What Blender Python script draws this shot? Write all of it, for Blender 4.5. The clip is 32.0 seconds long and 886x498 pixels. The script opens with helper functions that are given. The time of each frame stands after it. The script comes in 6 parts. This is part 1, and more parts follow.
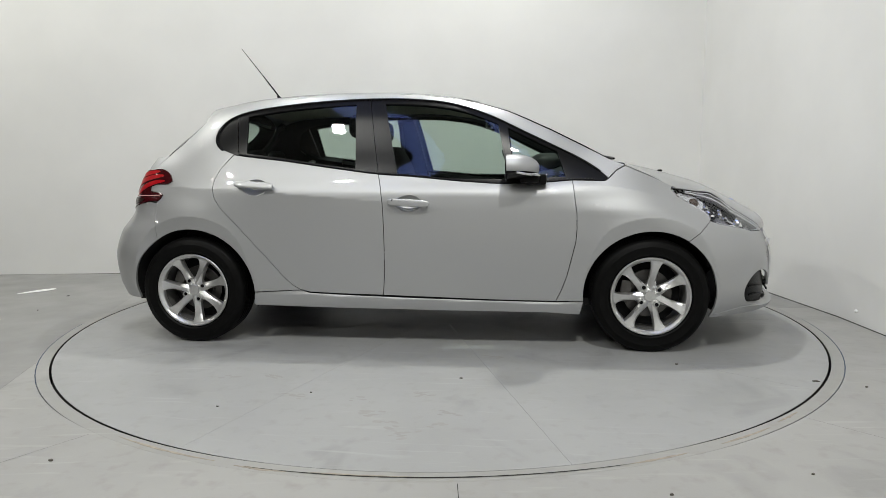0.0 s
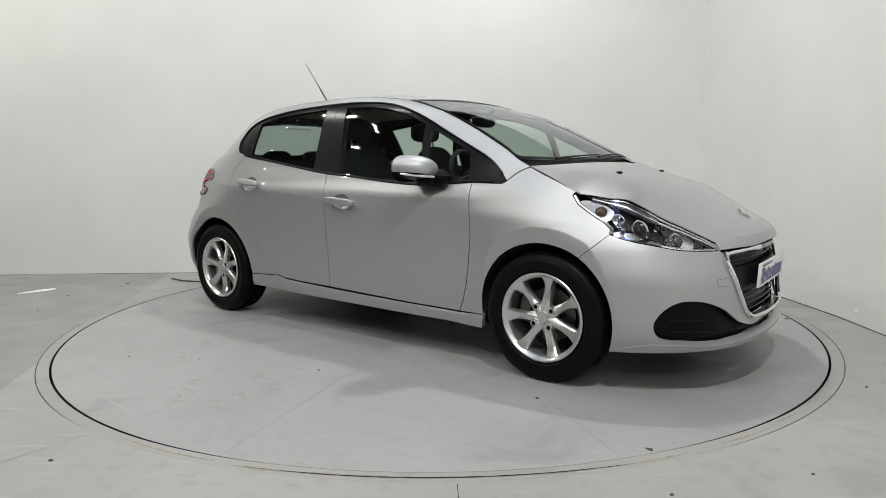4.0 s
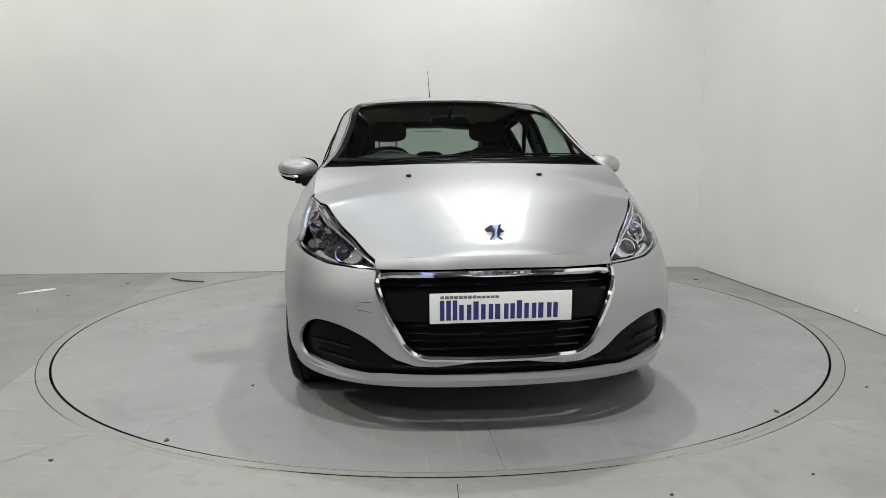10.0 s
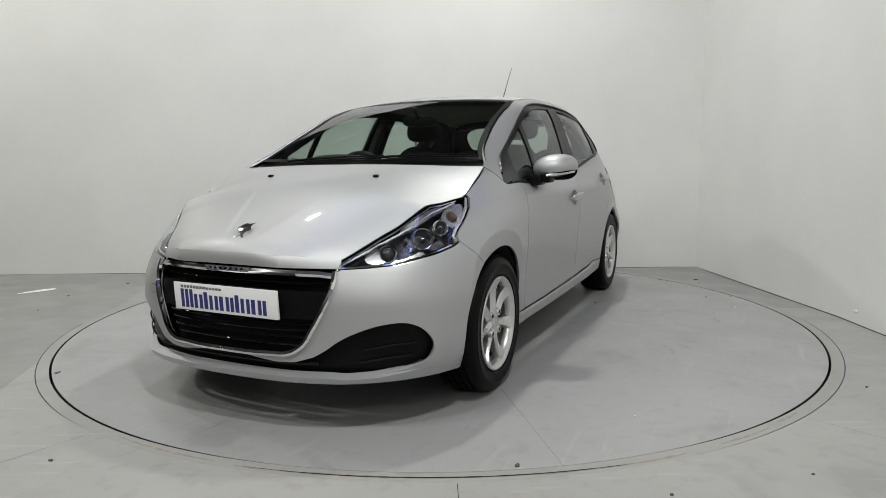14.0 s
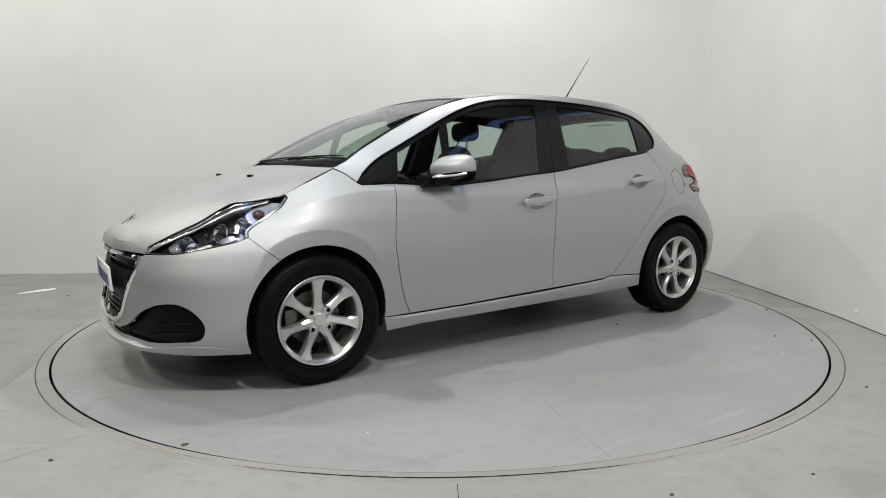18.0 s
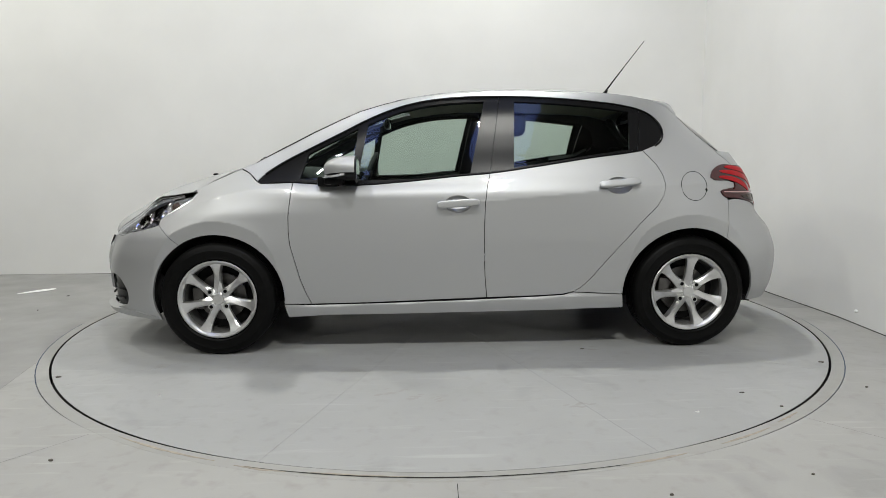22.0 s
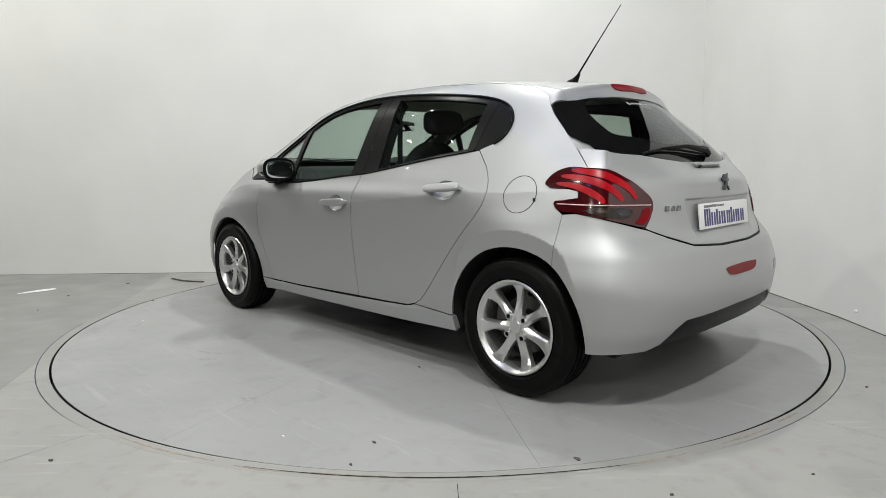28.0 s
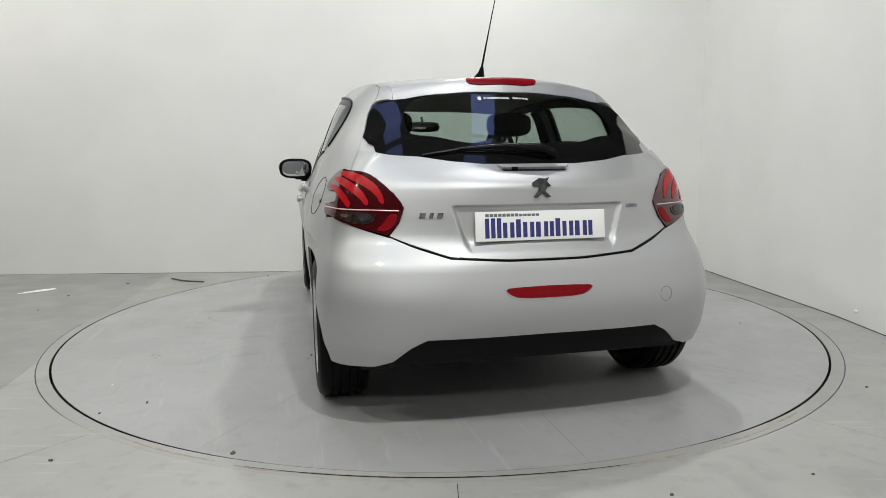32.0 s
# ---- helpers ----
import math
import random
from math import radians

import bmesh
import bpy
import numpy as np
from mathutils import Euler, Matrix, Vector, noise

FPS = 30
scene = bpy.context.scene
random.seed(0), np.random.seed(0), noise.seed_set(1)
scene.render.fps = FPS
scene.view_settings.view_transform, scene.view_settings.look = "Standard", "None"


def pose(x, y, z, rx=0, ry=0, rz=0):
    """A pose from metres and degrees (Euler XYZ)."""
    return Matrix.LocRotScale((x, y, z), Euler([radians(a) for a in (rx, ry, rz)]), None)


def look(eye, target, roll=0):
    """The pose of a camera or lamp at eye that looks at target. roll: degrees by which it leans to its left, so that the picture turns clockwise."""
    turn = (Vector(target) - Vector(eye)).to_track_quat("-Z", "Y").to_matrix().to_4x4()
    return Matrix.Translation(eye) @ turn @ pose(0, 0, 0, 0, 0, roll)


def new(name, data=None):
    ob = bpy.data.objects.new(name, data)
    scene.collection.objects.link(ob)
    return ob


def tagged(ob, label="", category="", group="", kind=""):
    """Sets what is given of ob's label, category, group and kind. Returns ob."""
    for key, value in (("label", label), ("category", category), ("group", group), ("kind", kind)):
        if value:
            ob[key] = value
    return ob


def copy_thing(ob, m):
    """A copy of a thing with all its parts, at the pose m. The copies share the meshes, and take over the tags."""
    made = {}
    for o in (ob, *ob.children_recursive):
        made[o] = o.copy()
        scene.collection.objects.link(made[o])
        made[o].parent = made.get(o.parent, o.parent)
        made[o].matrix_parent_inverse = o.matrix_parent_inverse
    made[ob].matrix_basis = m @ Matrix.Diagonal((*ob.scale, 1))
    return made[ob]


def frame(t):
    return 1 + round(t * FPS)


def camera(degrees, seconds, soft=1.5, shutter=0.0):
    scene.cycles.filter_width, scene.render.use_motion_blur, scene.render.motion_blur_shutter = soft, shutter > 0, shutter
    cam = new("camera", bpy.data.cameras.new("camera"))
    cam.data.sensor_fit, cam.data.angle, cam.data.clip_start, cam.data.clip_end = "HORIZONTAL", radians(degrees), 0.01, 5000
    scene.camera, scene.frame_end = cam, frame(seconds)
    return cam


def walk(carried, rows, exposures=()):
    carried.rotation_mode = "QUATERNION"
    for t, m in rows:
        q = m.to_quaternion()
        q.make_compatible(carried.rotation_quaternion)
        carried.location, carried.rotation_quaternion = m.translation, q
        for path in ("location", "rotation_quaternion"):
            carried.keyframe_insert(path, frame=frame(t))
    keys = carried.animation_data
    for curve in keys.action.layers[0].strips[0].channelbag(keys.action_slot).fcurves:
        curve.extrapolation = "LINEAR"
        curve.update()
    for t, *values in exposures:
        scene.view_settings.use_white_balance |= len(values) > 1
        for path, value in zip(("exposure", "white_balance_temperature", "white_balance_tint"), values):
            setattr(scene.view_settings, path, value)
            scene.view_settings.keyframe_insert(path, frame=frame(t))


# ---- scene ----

# ---- camera: it stands still in front of the turntable ----
cam = camera(68.85, 32.0, soft=0.8)
EYE = Vector((0.0, -4.2705, 1.0097))
PITCH, YAW, ROLL = radians(7.56), radians(0.265), -0.518
AIM = EYE + Vector((math.sin(YAW) * math.cos(PITCH), math.cos(YAW) * math.cos(PITCH), -math.sin(PITCH)))
VIEW = look(EYE, AIM, ROLL)
walk(cam, [(0.0, VIEW), (32.0, VIEW)], exposures=[(0.0, 0.02), (6.0, 0.03), (9.0, -0.05), (11.0, -0.09), (14.0, -0.11), (17.0, -0.03), (20.0, 0.05), (25.0, 0.07), (29.0, 0.09), (32.0, 0.03)])

# ---- light: ceiling lamps of the photo bay, and a faint sky behind the roof lights ----
world = bpy.data.worlds.new("world")
scene.world = world
world.use_nodes = True
world.node_tree.nodes["Background"].inputs["Color"].default_value = (0.5, 0.6, 0.8, 1)
world.node_tree.nodes["Background"].inputs["Strength"].default_value = 0.2


def ceiling_light(x, y, watts):
    """One round lamp of the hall, shining straight down."""
    data = bpy.data.lights.new("ceiling_light", "AREA")
    data.shape, data.size, data.energy, data.color = "DISK", 0.2, watts, (0.985, 0.985, 0.915)
    ob = new("ceiling_light", data)
    ob.matrix_world = look((x, y, 4.7), (x, y + 0.0001, 0.0))


# high lamps of the hall in a grid: one row over the table, one over the camera's place, one behind it
LAMPS = [(0.65, 0.6, 95), (-1.95, 0.6, 40), (-4.55, 0.6, 83), (0.7, -3.9, 120), (-1.9, -3.9, 68), (-4.5, -3.9, 97), (0.7, -8.4, 80), (-1.9, -8.4, 72)]
for lamp in LAMPS:
    ceiling_light(*lamp)


# ---- materials ----
def mat(name, colour, rough=0.5, metal=0.0, coat=0.0, spec=0.5, vary=0.0, scale=8.0, bump=0.0, bscale=60.0, emit=0.0, trans=0.0,
        ior=1.45, alpha=1.0, rvary=0.0):
    m = bpy.data.materials.new(name)
    m.use_nodes = True
    nt = m.node_tree
    b = nt.nodes["Principled BSDF"]
    col = (*colour, 1)
    b.inputs["Base Color"].default_value = col
    b.inputs["Roughness"].default_value = rough
    b.inputs["Metallic"].default_value = metal
    b.inputs["Coat Weight"].default_value = coat
    b.inputs["Coat Roughness"].default_value = 0.02
    b.inputs["Specular IOR Level"].default_value = spec
    b.inputs["Transmission Weight"].default_value = trans
    b.inputs["IOR"].default_value = ior
    b.inputs["Alpha"].default_value = alpha
    if emit:
        b.inputs["Emission Color"].default_value = col
        b.inputs["Emission Strength"].default_value = emit
    if vary or bump or rvary:
        tc = nt.nodes.new("ShaderNodeTexCoord")
        if vary or rvary:
            n1 = nt.nodes.new("ShaderNodeTexNoise")
            n1.inputs["Scale"].default_value = scale
            n1.inputs["Detail"].default_value = 8
            nt.links.new(tc.outputs["Object"], n1.inputs["Vector"])
        if vary:
            r = nt.nodes.new("ShaderNodeMapRange")
            r.inputs["From Min"].default_value, r.inputs["From Max"].default_value = 0.25, 0.75
            r.inputs["To Min"].default_value, r.inputs["To Max"].default_value = 1 - vary, 1 + vary
            nt.links.new(n1.outputs["Fac"], r.inputs["Value"])
            mix = nt.nodes.new("ShaderNodeVectorMath")
            mix.operation = "SCALE"
            mix.inputs[0].default_value = colour
            nt.links.new(r.outputs["Result"], mix.inputs["Scale"])
            nt.links.new(mix.outputs["Vector"], b.inputs["Base Color"])
        if rvary:
            r2 = nt.nodes.new("ShaderNodeMapRange")
            r2.inputs["From Min"].default_value, r2.inputs["From Max"].default_value = 0.3, 0.7
            r2.inputs["To Min"].default_value, r2.inputs["To Max"].default_value = max(0.02, rough - rvary), rough + rvary
            nt.links.new(n1.outputs["Fac"], r2.inputs["Value"])
            nt.links.new(r2.outputs["Result"], b.inputs["Roughness"])
        if bump:
            n2 = nt.nodes.new("ShaderNodeTexNoise")
            n2.inputs["Scale"].default_value = bscale
            n2.inputs["Detail"].default_value = 4
            nt.links.new(tc.outputs["Object"], n2.inputs["Vector"])
            bm_ = nt.nodes.new("ShaderNodeBump")
            bm_.inputs["Strength"].default_value = bump
            bm_.inputs["Distance"].default_value = 0.002
            nt.links.new(n2.outputs["Fac"], bm_.inputs["Height"])
            nt.links.new(bm_.outputs["Normal"], b.inputs["Normal"])
    return m


PAINT = mat("silver_paint", (0.465, 0.47, 0.475), rough=0.52, metal=0.78, coat=0.5, spec=0.4, vary=0.03, scale=900.0)
BLACK = mat("black_plastic", (0.005, 0.005, 0.0055), spec=0.11, rough=0.32, vary=0.15, scale=40, bump=0.15, bscale=400)
GLOSSBLACK = mat("gloss_black_trim", (0.005, 0.005, 0.0055), rough=0.04, spec=0.32)
PILLAR = mat("pillar_film", (0.008, 0.008, 0.0085), spec=0.22, rough=0.28, vary=0.1, scale=60)
RUBBER = mat("tyre_rubber", (0.004, 0.004, 0.004), spec=0.10, rough=0.42, vary=0.25, scale=30, bump=0.2, bscale=200)
ALLOY = mat("alloy", (0.63, 0.63, 0.625), rough=0.32, metal=0.86, coat=0.4, vary=0.06, scale=60)
CHROME = mat("chrome", (0.82, 0.82, 0.83), rough=0.08, metal=1.0)
BARREL = mat("dark_barrel", (0.10, 0.098, 0.095), rough=0.6, metal=0.3, vary=0.25, scale=25)
STEEL = mat("brake_steel", (0.12, 0.115, 0.11), rough=0.4, metal=0.9, vary=0.2, scale=30)
DARK = mat("dark_lining", (0.007, 0.007, 0.0075), rough=0.8, vary=0.2, scale=20)
CABIN = mat("cabin_plastic", (0.024, 0.025, 0.028), rough=0.6, vary=0.15, scale=30, bump=0.2, bscale=500)
FABRIC = mat("seat_fabric", (0.017, 0.018, 0.021), rough=0.9, vary=0.25, scale=120, bump=0.4, bscale=600)
LINING = mat("headliner", (0.50, 0.48, 0.40), rough=0.9, vary=0.06, scale=60)
REDLENS = mat("red_lens", (0.36, 0.003, 0.008), rough=0.3, spec=0.2, coat=0.2, vary=0.15, scale=90)
DARKRED = mat("dark_red_lens", (0.045, 0.002, 0.004), rough=0.1, coat=0.6)
DARKCHROME = mat("dark_chrome", (0.20, 0.20, 0.225), rough=0.25, metal=0.6, vary=0.7, scale=38)
SMOKE = mat("smoked_lens", (0.022, 0.016, 0.013), rough=0.2, vary=0.7, scale=60)
WHITE = mat("plate_white", (0.82, 0.82, 0.82), rough=0.25, coat=0.3)
NAVY = mat("navy_print", (0.03, 0.03, 0.16), rough=0.4)
GREYPRINT = mat("grey_print", (0.14, 0.14, 0.15), rough=0.4)
MIRRORGLASS = mat("mirror_glass", (0.85, 0.87, 0.87), rough=0.01, metal=1.0)
REFLECTOR = mat("bright_reflector", (0.80, 0.80, 0.82), rough=0.24, metal=0.8, coat=0.5, vary=0.12, scale=35)
MIDRED = mat("deep_red_lens", (0.18, 0.002, 0.006), rough=0.3, spec=0.15, vary=0.35, scale=160)
AMBERISH = mat("dim_amber", (0.085, 0.055, 0.042), rough=0.2, coat=0.5, vary=0.5, scale=120)
PALEGREY = mat("pale_grey_print", (0.4, 0.4, 0.4), rough=0.5)
PALERED = mat("pale_red_line", (0.62, 0.42, 0.42), rough=0.2, coat=0.5)
LAMPBLACK = mat("lamp_housing_black", (0.055, 0.055, 0.063), rough=0.22, metal=0.5, vary=0.8, scale=45)


def glass(name, colour, gloss=0.08):
    """Thin tinted glass: light passes straight through, and a fresnel part is mirrored."""
    m = bpy.data.materials.new(name)
    m.use_nodes = True
    nt = m.node_tree
    out = nt.nodes["Material Output"]
    nt.nodes.remove(nt.nodes["Principled BSDF"])
    t = nt.nodes.new("ShaderNodeBsdfTransparent")
    t.inputs["Color"].default_value = (*colour, 1)
    g = nt.nodes.new("ShaderNodeBsdfGlossy")
    g.inputs["Roughness"].default_value = 0.01
    g.inputs["Color"].default_value = (0.95, 0.97, 1.0, 1)
    lw = nt.nodes.new("ShaderNodeLayerWeight")
    lw.inputs["Blend"].default_value = 0.5
    pw = nt.nodes.new("ShaderNodeMath")
    pw.operation = "POWER"
    pw.inputs[1].default_value = 5.0
    nt.links.new(lw.outputs["Facing"], pw.inputs[0])
    f = nt.nodes.new("ShaderNodeMapRange")
    f.inputs["To Min"].default_value, f.inputs["To Max"].default_value = gloss, 0.95
    nt.links.new(pw.outputs[0], f.inputs["Value"])
    mx = nt.nodes.new("ShaderNodeMixShader")
    nt.links.new(f.outputs["Result"], mx.inputs[0])
    nt.links.new(t.outputs[0], mx.inputs[1])
    nt.links.new(g.outputs[0], mx.inputs[2])
    nt.links.new(mx.outputs[0], out.inputs["Surface"])
    return m


GLASS = glass("tinted_glass", (0.70, 0.78, 0.73), 0.055)
PRIVACY = glass("rear_glass", (0.52, 0.585, 0.55), 0.06)
CLEAR = glass("clear_lens", (0.93, 0.94, 0.95), 0.05)


# ---- mesh helpers ----
def link(name, me, material, parent, label=""):
    if material:
        me.materials.append(material)
    ob = new(name, me)
    if parent is not None:
        ob.parent = parent
    if label:
        tagged(ob, label)
    return ob


def part(name, bm, material, parent, label="", smooth=True):
    """One bmesh as one mesh object under a thing or a part."""
    me = bpy.data.meshes.new(name)
    bm.normal_update()
    bm.to_mesh(me)
    bm.free()
    for p in me.polygons:
        p.use_smooth = smooth
    if smooth:
        me.set_sharp_from_angle(angle=radians(38))
    return link(name, me, material, parent, label)


def box(bm, x0, x1, y0, y1, z0, z1, bevel=0.0, m=None):
    r = bmesh.ops.create_cube(bm, size=1)
    vs = r["verts"]
    bmesh.ops.scale(bm, vec=(x1 - x0, y1 - y0, z1 - z0), verts=vs)
    bmesh.ops.translate(bm, vec=((x0 + x1) / 2, (y0 + y1) / 2, (z0 + z1) / 2), verts=vs)
    if bevel:
        es = list({e for v in vs for e in v.link_edges})
        r = bmesh.ops.bevel(bm, geom=es, offset=bevel, segments=2, profile=0.6, affect="EDGES")
        vs = list({v for f in r["faces"] for v in f.verts} | {v for v in vs if v.is_valid})
    if m is not None:
        bmesh.ops.transform(bm, matrix=m, verts=vs)
    return vs


def lathe(bm, profile, n=48, axis="Y", closed=False):
    """Turn a profile of (radius, along) round the axis."""
    rings = []
    for r, h in profile:
        ring = []
        for i in range(n):
            a = 2 * math.pi * i / n
            c, s = r * math.cos(a), r * math.sin(a)
            ring.append(bm.verts.new((c, h, s) if axis == "Y" else (c, s, h) if axis == "Z" else (h, c, s)))
        rings.append(ring)
    pairs = list(zip(rings, rings[1:])) + ([(rings[-1], rings[0])] if closed else [])
    for a, b in pairs:
        for i in range(n):
            j = (i + 1) % n
            bm.faces.new((a[i], a[j], b[j], b[i]))
    return rings


def tube(bm, pts, radius, n=8, ends=True):
    """A round bar along points; radius may be one number or one for each point."""
    pts = [Vector(p) for p in pts]
    rad = radius if isinstance(radius, (list, tuple)) else [radius] * len(pts)
    rings, up = [], Vector((0, 0, 1))
    for i, p in enumerate(pts):
        d = (pts[min(i + 1, len(pts) - 1)] - pts[max(i - 1, 0)]).normalized()
        a = d.cross(up if abs(d.dot(up)) < 0.95 else Vector((1, 0, 0))).normalized()
        b = d.cross(a)
        rings.append([bm.verts.new(p + (a * math.cos(2 * math.pi * k / n) + b * math.sin(2 * math.pi * k / n)) * rad[i]) for k in range(n)])
    for a, b in zip(rings, rings[1:]):
        for k in range(n):
            bm.faces.new((a[k], a[(k + 1) % n], b[(k + 1) % n], b[k]))
    if ends:
        bm.faces.new(rings[0][::-1])
        bm.faces.new(rings[-1])


def slab(bm, outline, depth, m=None, bevel=0.0):
    """A flat outline in its own xy-plane, pulled to a depth along z."""
    vs = [bm.verts.new((x, y, 0)) for x, y in outline]
    f = bm.faces.new(vs)
    r = bmesh.ops.extrude_face_region(bm, geom=[f])
    top = [v for v in r["geom"] if isinstance(v, bmesh.types.BMVert)]
    bmesh.ops.translate(bm, vec=(0, 0, depth), verts=top)
    allv = vs + top
    bmesh.ops.recalc_face_normals(bm, faces=list({f for v in allv for f in v.link_faces}))
    if bevel:
        es = [e for e in {e for v in top for e in v.link_edges} if all(v in top for v in e.verts)]
        r = bmesh.ops.bevel(bm, geom=es, offset=bevel, segments=2, profile=0.6, affect="EDGES")
        allv = list({v for v in allv if v.is_valid} | {v for f in r["faces"] for v in f.verts})
    if m is not None:
        bmesh.ops.transform(bm, matrix=m, verts=allv)


# ---- the car's skin: curves, a wrap-round side surface and a top surface ----
def curve(*pts):
    """A monotone cubic through (x, y) pairs."""
    a = np.array(sorted(pts), float)
    x, y = a[:, 0], a[:, 1:] if a.shape[1] > 2 else a[:, 1]
    h = np.diff(x)
    hh = h if y.ndim == 1 else h[:, None]
    d = np.diff(y, axis=0) / hh
    m = np.zeros_like(y)
    if len(x) > 2:
        w1, w2 = 2 * hh[1:] + hh[:-1], hh[1:] + 2 * hh[:-1]
        same = d[:-1] * d[1:] > 0
        with np.errstate(divide="ignore", invalid="ignore"):
            m[1:-1] = np.where(same, (w1 + w2) / (w1 / d[:-1] + w2 / d[1:]), 0)
    m[0], m[-1] = d[0], d[-1]

    def f(q):
        q = np.asarray(q, float)
        i = np.clip(np.searchsorted(x, q) - 1, 0, len(x) - 2)
        H = h[i]
        t = np.clip((q - x[i]) / H, -0.5, 1.5)
        if y.ndim > 1:
            t, H = t[..., None], H[..., None]
        lin0, lin1 = t < 0, t > 1
        u = np.clip(t, 0, 1)
        v = (2 * u**3 - 3 * u**2 + 1) * y[i] + (u**3 - 2 * u**2 + u) * H * m[i] + (3 * u**2 - 2 * u**3) * y[i + 1] + (u**3 - u**2) * H * m[i + 1]
        v = np.where(lin0, y[i] + t * H * m[i], v)
        return np.where(lin1, y[i + 1] + (t - 1) * H * m[i + 1], v)
    return f


def natural(t, y):
    """A natural cubic spline."""
    n, h = len(t), np.diff(t)
    A, r = np.eye(n), np.zeros_like(y)
    for i in range(1, n - 1):
        A[i, i - 1:i + 2] = h[i - 1], 2 * (h[i - 1] + h[i]), h[i]
        r[i] = 6 * ((y[i + 1] - y[i]) / h[i] - (y[i] - y[i - 1]) / h[i - 1])
    M = np.linalg.solve(A, r)

    def f(q):
        i = np.clip(np.searchsorted(t, q) - 1, 0, n - 2)
        a, b, H = (t[i + 1] - q)[..., None], (q - t[i])[..., None], h[i][..., None]
        return (M[i] * a**3 + M[i + 1] * b**3) / (6 * H) + (y[i] / H - M[i] * H / 6) * a + (y[i + 1] / H - M[i + 1] * H / 6) * b
    return f


# the widest outline of the body seen from above, from the nose round the left side to the tail
PLAN = [(2.035, 0.0), (2.028, 0.2), (2.005, 0.36), (1.965, 0.48), (1.89, 0.615), (1.79, 0.725), (1.662, 0.80), (1.49, 0.848), (1.25, 0.868),
        (0.95, 0.847), (0.5, 0.845), (0.0, 0.848), (-0.5, 0.852), (-0.95, 0.857), (-1.27, 0.868), (-1.5, 0.858), (-1.715, 0.805),
        (-1.834, 0.68), (-1.894, 0.506), (-1.925, 0.28), (-1.93, 0.0)]
_p = np.array([(x, -y) for x, y in PLAN[3:0:-1]] + PLAN + [(x, -y) for x, y in PLAN[-2:-5:-1]])
_c = np.concatenate([[0], np.cumsum(np.hypot(*np.diff(_p, axis=0).T))])
_ref = natural(_c - _c[3], _p)
_q = np.linspace(0, _c[-4] - _c[3], 3000)
_xy = _ref(_q)
_arc = np.concatenate([[0], np.cumsum(np.hypot(*np.diff(_xy, axis=0).T))])
LENGTH = _arc[-1]


def plan(s):
    """Point and outward normal of the plan outline at arc length s; it goes on past the centre line."""
    s = np.asarray(s, float)
    over = s > LENGTH
    under = s < 0
    a = np.where(over, 2 * LENGTH - s, np.where(under, -s, s))
    x, y = np.interp(a, _arc, _xy[:, 0]), np.interp(a, _arc, _xy[:, 1])
    e = 0.004
    lo, hi = np.clip(a - e, 0, LENGTH), np.clip(a + e, 0, LENGTH)
    tx = np.interp(hi, _arc, _xy[:, 0]) - np.interp(lo, _arc, _xy[:, 0])
    ty = np.interp(hi, _arc, _xy[:, 1]) - np.interp(lo, _arc, _xy[:, 1])
    k = np.hypot(tx, ty)
    nx, ny = ty / k, -tx / k
    f = np.where(over | under, -1, 1)
    return np.stack([x, y * f], -1), np.stack([nx, ny * f], -1)


def arc_at(x, y):
    """Arc length of the plan point whose normal passes nearest to (x, y)."""
    pts, n = plan(_arc[::6])
    dx, dy = x - pts[:, 0], y - pts[:, 1]
    off = np.abs(dx * n[:, 1] - dy * n[:, 0]) + 1e-3 * np.hypot(dx, dy) + (np.hypot(dx, dy) > 0.6) * 9
    s0 = float(_arc[::6][int(np.argmin(off))])
    fine = np.clip(np.linspace(s0 - 0.02, s0 + 0.02, 161), 0, LENGTH)
    pts, n = plan(fine)
    dx, dy = x - pts[:, 0], y - pts[:, 1]
    return float(fine[int(np.argmin(np.abs(dx * n[:, 1] - dy * n[:, 0]) + 1e-3 * np.hypot(dx, dy)))])


ZK = np.array([0.12, 0.20, 0.27, 0.34, 0.48, 0.62, 0.74, 0.84, 0.92, 1.0, 1.1, 1.2, 1.3, 1.38, 1.44])
STATIONS = []


def station(x, y, *d):
    """How far the skin lies inside the plan outline, by height."""
    STATIONS.append((arc_at(x, y), np.array(d)))


station(2.035, 0.0, .07, .01, -.01, -.008, -.005, .02, .11, .23, .40, .55, .7, .8, .9, 1., 1.1)
station(1.965, 0.48, .08, .02, .0, .006, .014, .056, .15, .27, .42, .55, .7, .8, .9, 1., 1.1)
station(1.89, 0.615, .08, .03, .004, .0, .006, .056, .165, .29, .38, .52, .7, .8, .9, 1., 1.1)
station(1.665, 0.805, .09, .04, .01, .0, .0, .03, .098, .175, .27, .36, .46, .6, .7, .8, .9)
station(1.39, 0.862, .08, .035, .012, .002, .0, .01, .05, .124, .18, .27, .38, .5, .6, .7, .8)
station(1.25, 0.868, .07, .03, .012, .004, .0, .004, .021, .076, .131, .19, .30, .42, .5, .6, .7)
station(0.95, 0.847, .09, .06, .045, .035, .018, .0, .0, .025, .068, .135, .24, .36, .5, .62, .72)
station(0.74, 0.847, .09, .065, .05, .04, .02, .003, .0, .008, .060, .10, .155, .255, .40, .54, .65)
station(0.5, 0.845, .085, .06, .045, .038, .02, .004, .0, .007, .056, .085, .125, .175, .265, .42, .55)
station(0.25, 0.846, .08, .055, .04, .034, .019, .004, .0, .006, .050, .08, .115, .155, .21, .325, .46)
